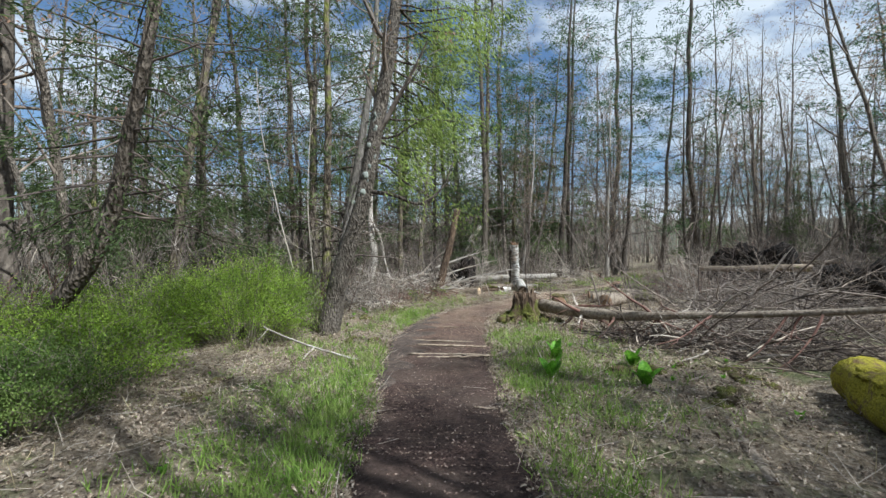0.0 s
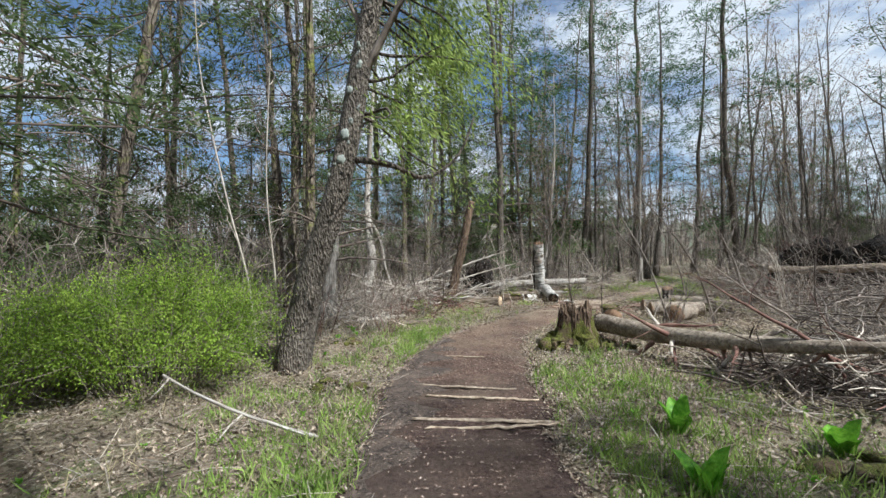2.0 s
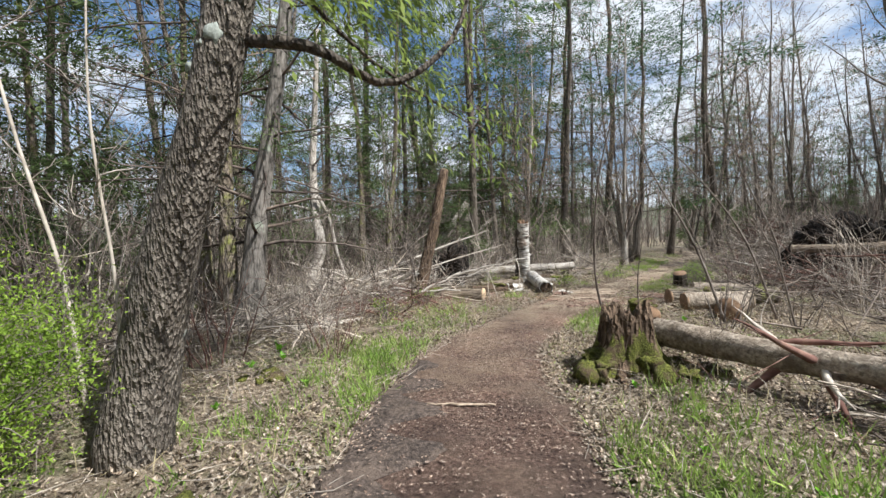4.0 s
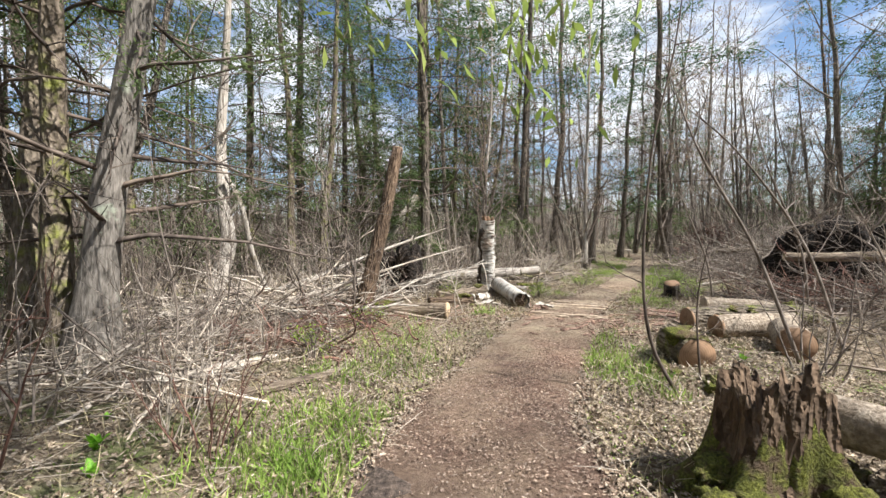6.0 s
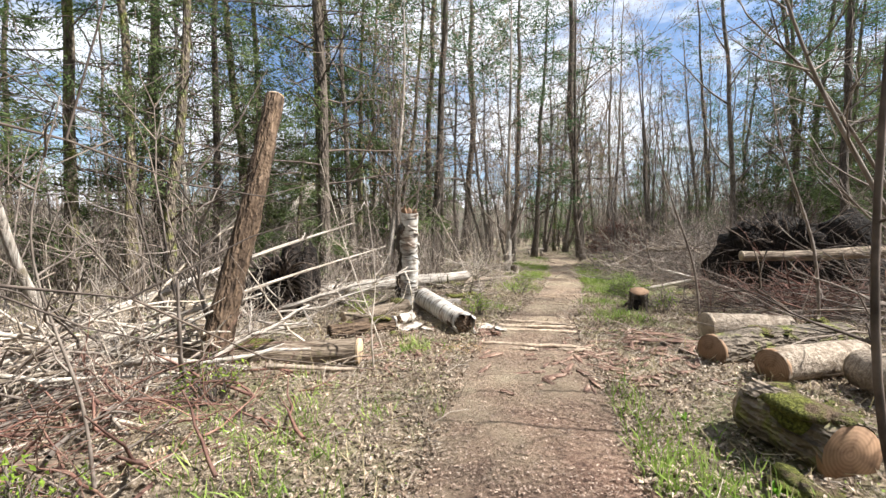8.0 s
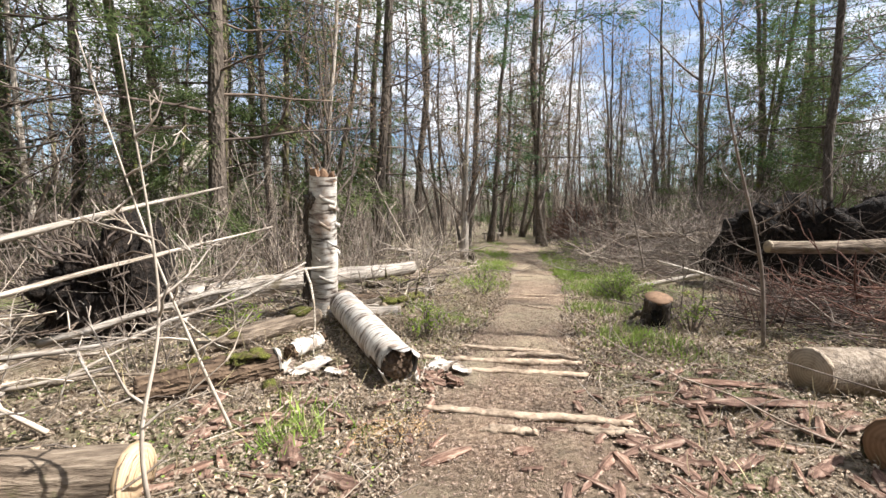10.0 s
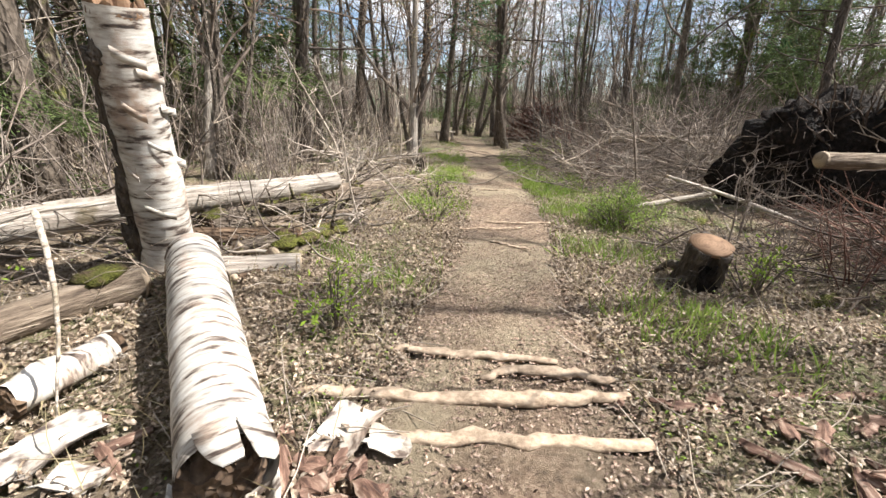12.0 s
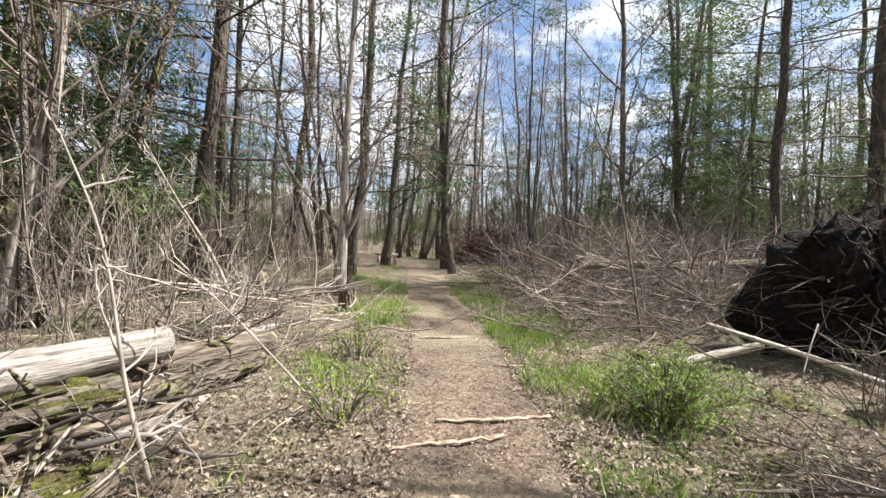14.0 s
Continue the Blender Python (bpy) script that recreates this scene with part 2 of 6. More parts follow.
M["chip"] = surface("bark_chips", [(0.05, 0.03, 0.024), (0.16, 0.105, 0.08), (0.34, 0.255, 0.20), (0.54, 0.45, 0.37)], 45, bump=0.5, dist=0.01, island=True)
M["lichen"] = surface("lichen", [(0.20, 0.21, 0.18), (0.36, 0.38, 0.34)], 40, bump=0.6, dist=0.01)
M["cut"] = cut_wood("fresh_sawn_wood", (0.58, 0.43, 0.28), (0.36, 0.24, 0.14))
M["cut_old"] = cut_wood("weathered_sawn_wood", (0.42, 0.34, 0.25), (0.22, 0.16, 0.11))
M["cut_brown"] = cut_wood("brown_sawn_wood", (0.27, 0.17, 0.105), (0.13, 0.075, 0.045))
M["birch"] = surface("birch_bark", [(0.03, 0.026, 0.024), (0.12, 0.09, 0.075), (0.46, 0.42, 0.37), (0.58, 0.55, 0.50), (0.70, 0.68, 0.64)], 3.0, (1.5, 1.5, 7.0), rough=0.6, bump=0.5, dist=0.012,
                     patch=((0.36, 0.27, 0.21), 3.4, 0.52, 0.66), lo=0.32, hi=0.60, vary=0.75)
M["slab"] = surface("torn_bark", [(0.04, 0.025, 0.02), (0.13, 0.075, 0.055), (0.25, 0.16, 0.12), (0.42, 0.33, 0.26)], 30, (0.2, 1, 1), bump=0.8, dist=0.012, vary=0.6)


# ---- mesh helpers ----
RNG = np.random.default_rng(11)


class Shape:
    """Collects vertices and faces for one mesh."""

    def __init__(self):
        self.v, self.q, self.t, self.n = [], [], [], 0

    def add(self, verts, quads=None, tris=None):
        verts = np.asarray(verts, float).reshape(-1, 3)
        if quads is not None and len(quads):
            self.q.append(np.asarray(quads, int) + self.n)
        if tris is not None and len(tris):
            self.t.append(np.asarray(tris, int) + self.n)
        self.v.append(verts)
        self.n += len(verts)

    def tube(self, pts, radii, sides=6, lump=0.0, cap=True, seed=0):
        pts = np.asarray(pts, float)
        n = len(pts)
        radii = np.broadcast_to(np.asarray(radii, float), (n,))
        tan = np.gradient(pts, axis=0)
        tan /= np.linalg.norm(tan, axis=1)[:, None] + 1e-9
        mean = tan.mean(axis=0)
        ref = np.array((1.0, 0, 0)) if abs(mean[0]) < 0.6 * np.linalg.norm(mean) + 1e-9 else np.array((0, 1.0, 0))
        a = np.cross(tan, ref)
        a /= np.linalg.norm(a, axis=1)[:, None] + 1e-9
        b = np.cross(tan, a)
        ang = np.arange(sides) * 2 * np.pi / sides
        r = np.repeat(radii[:, None], sides, 1)
        if lump:
            g = np.random.default_rng(seed)
            along = np.arange(n)[:, None]
            for k in range(1, 6):
                r = r * (1 + lump / k ** 0.6 * np.sin(k * ang[None, :] + along * g.uniform(-1.0, 1.0) + g.uniform(0, 6)) * np.cos(along * g.uniform(0.2, 1.5) + g.uniform(0, 6)))
            r = r * (1 + g.normal(0, lump * 0.35, r.shape))
        v = pts[:, None, :] + r[:, :, None] * (np.cos(ang)[None, :, None] * a[:, None, :] + np.sin(ang)[None, :, None] * b[:, None, :])
        i = np.arange(n - 1)[:, None] * sides
        j = np.arange(sides)[None, :]
        k = (j + 1) % sides
        quads = np.stack([i + j, i + k, i + sides + k, i + sides + j], -1).reshape(-1, 4)
        v = v.reshape(-1, 3)
        tris = None
        if cap:
            v = np.vstack([v, pts[:1], pts[-1:]])
            c0, c1 = n * sides, n * sides + 1
            jj = np.arange(sides)
            kk = (jj + 1) % sides
            last = (n - 1) * sides
            tris = np.vstack([np.stack([np.full(sides, c0), kk, jj], -1), np.stack([np.full(sides, c1), last + jj, last + kk], -1)])
        self.add(v, quads, tris)

    def leaves(self, at, way, up, length, width, fold=0.15):
        """Many small pointed leaves, bent along their middle."""
        at, way, up = (np.asarray(a, float) for a in (at, way, up))
        m = len(at)
        way = way / (np.linalg.norm(way, axis=1)[:, None] + 1e-9)
        side = np.cross(way, up)
        side /= np.linalg.norm(side, axis=1)[:, None] + 1e-9
        nor = np.cross(side, way)
        L = np.broadcast_to(length, (m,))[:, None]
        W = np.broadcast_to(width, (m,))[:, None]
        p0 = at
        p1 = at + way * L * 0.5 + side * W * 0.5 + nor * L * fold
        p2 = at + way * L
        p3 = at + way * L * 0.5 - side * W * 0.5 + nor * L * fold
        v = np.stack([p0, p1, p2, p3], 1).reshape(-1, 3)
        self.add(v, np.arange(4 * m).reshape(-1, 4))

    def blob(self, centre, size, rough=0.15, seed=0, rings=9, sides=14):
        g = np.random.default_rng(seed)
        th = np.linspace(0, np.pi, rings)[:, None]
        ph = np.arange(sides)[None, :] * 2 * np.pi / sides
        d = np.stack([np.sin(th) * np.cos(ph), np.sin(th) * np.sin(ph), np.cos(th) + 0 * ph], -1)
        r = 1 + sum(rough / k * np.sin(d @ g.normal(0, 1.6 * k, 3) + g.uniform(0, 6)) for k in range(1, 5)) + g.normal(0, rough * 0.25, d.shape[:2])
        r[0], r[-1] = r[0].mean(), r[-1].mean()
        v = np.asarray(centre) + d * r[..., None] * np.asarray(size)
        i = np.arange(rings - 1)[:, None] * sides
        j = np.arange(sides)[None, :]
        k = (j + 1) % sides
        self.add(v.reshape(-1, 3), np.stack([i + j, i + sides + j, i + sides + k, i + k], -1).reshape(-1, 4))

    def mesh(self, name, material, smooth=True):
        v = np.vstack(self.v)
        q = np.vstack(self.q) if self.q else np.zeros((0, 4), int)
        t = np.vstack(self.t) if self.t else np.zeros((0, 3), int)
        me = bpy.data.meshes.new(name)
        me.vertices.add(len(v))
        me.vertices.foreach_set("co", v.astype(np.float32).ravel())
        me.loops.add(q.size + t.size)
        me.loops.foreach_set("vertex_index", np.concatenate([q.ravel(), t.ravel()]).astype(np.int32))
        me.polygons.add(len(q) + len(t))
        me.polygons.foreach_set("loop_start", np.concatenate([np.arange(len(q)) * 4, q.size + np.arange(len(t)) * 3]).astype(np.int32))
        me.polygons.foreach_set("use_smooth", np.full(len(q) + len(t), smooth))
        me.materials.append(material)
        me.update(calc_edges=True)
        me.validate()
        return me


def part(name, shape, material, parent=None, label="", smooth=True):
    ob = new(name, shape.mesh(name, material, smooth))
    if parent is not None:
        ob.parent = parent
    if label:
        ob["label"] = label
    if name in ("stem", "bough", "bud", "twig", "root_tangle", "foliage", "crown", "hanging_foliage", "soil") and parent is not None:
        ob["kind"] = "stuff"
    return ob


def thing(name, label, category, m=None, group="", kind=""):
    ob = new(name)
    ob.matrix_basis = m if m is not None else Matrix()
    ob.empty_display_size = 0.1
    return tagged(ob, label, category, group, kind)


def spline(points, n):
    """n points along a smooth curve through the given ones."""
    p = np.asarray(points, float)
    if len(p) == 2:
        return p[0] + (p[1] - p[0]) * np.linspace(0, 1, n)[:, None]
    ext = np.vstack([2 * p[0] - p[1], p, 2 * p[-1] - p[-2]])
    out = []
    for s in np.linspace(0, len(p) - 1 - 1e-6, n):
        i = int(s)
        f = s - i
        a, b, c, d = ext[i:i + 4]
        out.append(0.5 * (2 * b + (c - a) * f + (2 * a - 5 * b + 4 * c - d) * f * f + (3 * b - a - 3 * c + d) * f ** 3))
    return np.array(out)


# ---- ground and path ----
# centre of the path and half its width
TRAIL = [(0.0, -9, 0.8), (0, -4, 0.8), (0, 0, 0.8), (0, 3.2, 0.78), (-0.05, 5, 0.84), (-0.12, 7, 0.97), (-0.05, 8.7, 1.05), (0.2, 10.2, 0.95), (0.55, 11.4, 0.86),
         (1.0, 12.2, 0.82), (1.65, 13.15, 0.8), (2.7, 14.6, 0.85), (3.6, 15.8, 0.8), (4.5, 16.8, 0.68), (5.3, 17.6, 0.62), (6.6, 18.8, 0.62), (8.85, 21.2, 0.7),
         (13, 26.2, 0.75), (16, 29.6, 0.8), (18.4, 33.6, 0.85), (20, 39, 0.9), (20, 46, 0.9)]
trail = spline(TRAIL, 420)
COARSE = trail[::3]


def trail_gap(x, y):
    """Distance from the edge of the path, below zero on it."""
    x, y = np.atleast_1d(x).astype(float), np.atleast_1d(y).astype(float)
    if x.size < 50:
        return (np.hypot(x[:, None] - COARSE[:, 0], y[:, None] - COARSE[:, 1]) - COARSE[:, 2]).min(1)
    best = np.full(x.shape, 1e9)
    for cx, cy, w in COARSE:
        best = np.minimum(best, np.hypot(x - cx, y - cy) - w)
    return best


def hummock(x, y):
    x, y = np.asarray(x, float), np.asarray(y, float)
    h = 0.05 * np.sin(0.9 * x + 1.3) * np.cos(0.8 * y) + 0.035 * np.sin(2.3 * x - 1.1 * y) + 0.025 * np.sin(4.1 * x + 3.2 * y + 1) + 0.015 * np.sin(8.3 * x - 5.9 * y) + 0.012 * np.sin(11.0 * y + 6.1 * x)
    return h


def gz(x, y):
    """Height of the ground."""
    gap = trail_gap(x, y)
    k = np.clip((gap + 0.1) / 1.2, 0, 1)
    return hummock(np.atleast_1d(x), np.atleast_1d(y)) * k * 0.8 + 0.03 * k - 0.025 * np.clip(-gap / 0.15, 0, 1)


def g1(x, y):
    return float(gz(x, y)[0])


def axis_lines(a, b, step, far, n):
    inner = np.arange(a, b, step)
    grow = np.geomspace(0.3, far, n)
    return np.concatenate([a - grow[::-1], inner, b + grow])


gx, gy = axis_lines(-9, 15, 0.14, 900, 34), axis_lines(-4, 30, 0.14, 900, 34)
X, Y = np.meshgrid(gx, gy)
Z = gz(X.ravel(), Y.ravel()) + np.where(trail_gap(X.ravel(), Y.ravel()) > 0.05, RNG.normal(0, 0.008, X.size), 0)
ground = Shape()
nx = len(gx)
ii, jj = np.meshgrid(np.arange(len(gy) - 1), np.arange(nx - 1), indexing="ij")
a = (ii * nx + jj).ravel()
ground.add(np.stack([X.ravel(), Y.ravel(), Z], -1), np.stack([a, a + 1, a + nx + 1, a + nx], -1))
tagged(part("ground", ground, M["ground"]), "forest floor of brown leaf litter, moss and bare soil", "ground", kind="structure")

strip = Shape()
dirs = np.gradient(trail[:, :2], axis=0)
dirs /= np.linalg.norm(dirs, axis=1)[:, None]
norm = np.stack([dirs[:, 1], -dirs[:, 0]], -1)
cross = np.linspace(-1, 1, 23)
sp = np.repeat(trail[:, None, :2], 23, 1).reshape(-1, 23, 2)
wob = 1 + 0.10 * np.sin(np.arange(420) * 0.31)[:, None] * (cross < 0) + 0.12 * np.sin(np.arange(420) * 0.23 + 2)[:, None] * (cross > 0) + RNG.normal(0, 0.02, (420, 23))
pxy = sp + norm[:, None, :] * (cross[None, :] * trail[:, 2][:, None] * wob * 1.06)[..., None]
pz = 0.012 * np.sin(pxy[..., 0] * 5 + pxy[..., 1] * 3.1) + 0.008 * np.sin(pxy[..., 1] * 9.3 - pxy[..., 0] * 4) - 0.05 * np.abs(cross[None, :]) ** 6 + 0.012 + RNG.normal(0, 0.0035, (420, 23))
i, j = np.meshgrid(np.arange(419), np.arange(22), indexing="ij")
a = (i * 23 + j).ravel()
strip.add(np.concatenate([pxy, pz[..., None]], -1).reshape(-1, 3), np.stack([a, a + 1, a + 24, a + 23], -1))
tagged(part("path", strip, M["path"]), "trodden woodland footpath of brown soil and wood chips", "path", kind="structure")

# ---- trees ----
def unit(v):
    v = np.asarray(v, float)
    return v / (np.linalg.norm(v) + 1e-9)


def limb_line(start, way, length, n, g, rise=0.25, wander=0.18):
    pts = [np.asarray(start, float)]
    d = unit(way)
    steps = g.normal(0, wander, (n - 1, 3))
    steps[:, 2] += rise / n
    ways = d + np.cumsum(steps, 0)
    ways *= (length / (n - 1)) / np.sqrt((ways ** 2).sum(1))[:, None]
    return np.vstack([pts[0], pts[0] + np.cumsum(ways, 0)])


def bare_crown(S, trunk, radii, first, limbs, reach, g, up=0.9, twigs=4, fine=4, tips=None):
    """Limbs, boughs and twigs of a leafless tree along the upper trunk."""
    n = len(trunk)
    for k in range(limbs):
        f = first + (1 - first) * (k + g.uniform(0, 1)) / limbs
        i = min(n - 2, int(f * (n - 1)))
        p = trunk[i] + (trunk[i + 1] - trunk[i]) * (f * (n - 1) - i)
        az = k * 2.4 + g.uniform(-0.6, 0.6)
        L = reach * (1.1 - 0.65 * (f - first) / (1 - first + 1e-6)) * g.uniform(0.6, 1.15)
        d = np.array((math.cos(az), math.sin(az), up * g.uniform(0.5, 1.5)))
        r0 = max(0.008, radii[i] * g.uniform(0.3, 0.5))
        line = limb_line(p, d, L, 6, g, 0.5)
        S.tube(line, np.linspace(r0, r0 * 0.2, 6), 4, cap=False)
        for _ in range(twigs):
            q = g.uniform(0.25, 1.0)
            j = min(4, int(q * 5))
            p2 = line[j] + (line[j + 1] - line[j]) * (q * 5 - j)
            d2 = unit(line[j + 1] - line[j]) + g.normal(0, 0.55, 3)
            l2 = L * g.uniform(0.25, 0.5)
            r2 = max(0.005, r0 * 0.4 * (1.1 - q))
            line2 = limb_line(p2, d2, l2, 4, g, 0.4)
            S.tube(line2, np.linspace(r2, r2 * 0.35, 4), 3, cap=False)
            for _ in range(fine):
                w = g.integers(1, 4)
                line3 = limb_line(line2[w], unit(line2[w] - line2[w - 1]) + g.normal(0, 0.6, 3), l2 * g.uniform(0.3, 0.65), 3, g, 0.3)
                S.tube(line3, np.linspace(max(0.004, r2 * 0.5), 0.003, 3), 3, cap=False)
                if tips is not None:
                    tips.append(line3[1])
                    tips.append(line3[2])


def sprays(S, at, out, g, length=0.22, width=0.10, droop=0.5):
    m = len(at)
    way = np.asarray(out) + g.normal(0, 0.55, (m, 3)) + np.array((0, 0, -droop))
    up = g.normal(0, 0.5, (m, 3)) + np.array((0, 0, 1.0))
    S.leaves(at, way, up, g.uniform(0.6, 1.3, m) * length, g.uniform(0.6, 1.3, m) * width, 0.08)


def conifer_crown(S, F, trunk, radii, first, limbs, reach, g, droop=0.25, dense=26, spray=0.22, flat=0.0, bare_to=0.0):
    """Boughs with many flat sprays of needles, thinner towards the top, with gaps."""
    n = len(trunk)
    for k in range(limbs):
        f = first + (1 - first) * (k + g.uniform(0, 1)) / limbs
        i = min(n - 2, int(f * (n - 1)))
        p = trunk[i] + (trunk[i + 1] - trunk[i]) * (f * (n - 1) - i)
        az = k * 2.4 + g.uniform(-0.7, 0.7)
        L = reach * (1.12 - 0.9 * ((f - first) / (1 - first)) ** 1.3) * g.uniform(0.45, 1.2)
        d = np.array((math.cos(az), math.sin(az), g.uniform(-droop, 0.35)))
        line = limb_line(p, d, L, 6, g, -droop * 0.7 + flat, 0.14)
        r0 = max(0.007, radii[i] * 0.22)
        S.tube(line, np.linspace(r0, 0.004, 6), 3, cap=False)
        if g.uniform() < (0.85 if f < bare_to else 0.12):
            for _ in range(8):
                w = g.integers(1, 6)
                S.tube(limb_line(line[w], unit(d) + g.normal(0, 0.6, 3), L * g.uniform(0.2, 0.5), 3, g), (0.007, 0.005, 0.003), 3, cap=False)
            continue
        m = max(4, int(dense * L / reach))
        q = g.uniform(0.25, 1.0, m) ** 0.8 * 5
        j = np.minimum(4, q.astype(int))
        at = line[j] + (line[j + 1] - line[j]) * (q - j)[:, None]
        side = g.normal(0, 1, (m, 3)) * np.array((1, 1, 0.35)) * (0.10 + 0.14 * L * (1.1 - q / 5))[:, None]
        at = np.repeat(at + side, 5, 0) + g.normal(0, 0.065, (5 * m, 3))
        sprays(F, at, np.repeat(np.tile(unit(d), (m, 1)) + side, 5, 0), g, spray, spray * 0.19, droop)


def trunk_line(height, lean, g, n=12, wander=0.012):
    z = np.linspace(0, 1, n)
    p = np.stack([lean[0] * z, lean[1] * z, height * z], -1)
    p[1:, :2] += np.cumsum(g.normal(0, wander * height / 4, (n - 1, 2)), 0) * 0.5
    return p


def trunk_radii(r, n, tip=0.12, flare=0.45):
    z = np.linspace(0, 1, n)
    return r * ((1 - z) ** 0.8 * (1 - tip) + tip) * (1 + flare * np.exp(-z * 26))


def trunk_shape(line, radii, sides=10, seed=0):
    fine = spline(line, len(line) * 3)
    rr = np.interp(np.linspace(0, 1, len(fine)), np.linspace(0, 1, len(radii)), radii)
    S = Shape()
    fine[0, 2] -= 0.12
    S.tube(fine, rr, sides, 0.05, True, seed)
    return S


def make_tree(kind, line, r, seed, at, label, category="tree", group="", sides=10, first=None, reach=None, limbs=None, dense=None, flare=0.45, bark=None, tip=0.12, spray=0.15, low=0.25, stems=0):
    """One tree with its trunk and crown; line runs from its foot, in its own metres."""
    g = np.random.default_rng(seed)
    line = np.asarray(line, float)
    rad = trunk_radii(r, len(line), tip, flare)
    dark = {"bare": "bark", "grey": "bark", "cedar": "bark_moss", "pine": "bark_dark", "dead": "bark_pale"}[kind]
    ob = thing({"bare": "bare_tree", "grey": "bare_tree", "cedar": "cedar_tree", "pine": "pine_tree", "dead": "dead_tree"}[kind], label, category, pose(at[0], at[1], at[2]), group)
    part("trunk", trunk_shape(line, rad, sides, seed), M[bark or dark], ob)
    S, F, tips = Shape(), Shape(), []
    height = line[-1, 2]
    if kind in ("bare", "grey"):
        bare_crown(S, line, rad, first or 0.16, limbs or 20, reach or height * 0.25, g, 1.2, 4, 3, tips)
        for k in range(stems):
            az = k * 2.3 + seed
            way = np.array((math.cos(az), math.sin(az), 0)) * np.linspace(0, 1, len(line))[:, None] ** 0.8
            other = line * (1, 1, g.uniform(0.7, 1.0)) + way * height * g.uniform(0.09, 0.17) + (0.12 * math.cos(az), 0.12 * math.sin(az), 0)
            orad = rad * g.uniform(0.55, 0.85)
            part("trunk", trunk_shape(other, orad, sides, seed + k), M[bark or dark], ob)
            bare_crown(S, other, orad, 0.3, 12, height * 0.2, g, 1.4, 4, 3, tips)
        c = part("crown", S, M["twig"], ob)
        tp = np.array(tips)
        tp = tp[g.uniform(size=len(tp)) < 0.7]
        tp = np.repeat(tp, 2, 0) + g.normal(0, 0.09, (2 * len(tp), 3))
        B = Shape()
        B.leaves(tp, g.normal(0, 1, tp.shape), g.normal(0, 1, tp.shape), 0.075, 0.05)
        part("bud", B, M["bud"], c, "tiny reddish spring buds")
    elif kind == "cedar":
        conifer_crown(S, F, line, rad, first or 0.10, limbs or 62, reach or height * 0.17, g, 0.35, dense or 42, spray, 0, low)
        c = part("crown", F, M["cedar"], ob)
        part("bough", S, M["twig_dark"], c)
    elif kind == "pine":
        conifer_crown(S, F, line, rad, first or 0.12, limbs or 62, reach or height * 0.19, g, 0.12, dense or 44, spray, 0, low + 0.1)
        c = part("crown", F, M["needle"], ob)
        part("bough", S, M["twig_dark"], c)
    else:
        bare_crown(S, line, rad, first or 0.3, limbs or 6, reach or 0.9, g, 0.5, 2, 2)
        part("crown", S, M["bark_pale"], ob)
    return ob


# a few grown trees of each kind, which the wood repeats
WOOD = "trees of the wood"
stock = {"bare": [], "cedar": [], "pine": []}
SORTS = {"bare": ("slender bare tree with grey-brown bark and reddish buds", 5), "cedar": ("evergreen cedar with mossy trunk and drooping sprays", 4), "pine": ("tall dark pine with thin layered boughs", 4)}
YOUNG = "low dense young evergreen in the undergrowth"
first_use = set()
for sort, (label, count) in SORTS.items():
    for k in range(count):
        g = np.random.default_rng(100 + 17 * k + len(sort))
        h = g.uniform(12, 16)
        line = trunk_line(h, g.normal(0, 0.8, 2), g, 12, 0.03)
        stock[sort].append((make_tree(sort, line, g.uniform(0.07, 0.10) if sort == "bare" else g.uniform(0.085, 0.13), 200 + k, (0, 0, 0), label, "tree", WOOD, 8, stems=(0, 2, 0, 3, 1)[k] if sort == "bare" else 0), h))
stock["young"] = []
for k in range(3):
    g = np.random.default_rng(170 + k)
    stock["young"].append((make_tree("cedar", trunk_line(6.5, g.normal(0, 0.3, 2), g), 0.07, 270 + k, (0, 0, 0), YOUNG, "tree", "young evergreens", 7, 0.04, 1.7, 64, 64, spray=0.13, low=0.0), 6.5))


def plant(sort, x, y, size=1.0, turn=0.0, tilt=(0, 0), pick=None):
    k = (pick if pick is not None else int(abs(x * 7.3 + y * 3.1))) % len(stock[sort])
    ob, h = stock[sort][k]
    m = pose(x, y, g1(x, y) - 0.03, tilt[0], tilt[1], turn) @ Matrix.Diagonal((size, size, size, 1))
    if (sort, k) in first_use:
        return copy_thing(ob, m)
    first_use.add((sort, k))
    ob.matrix_basis = m
    return ob


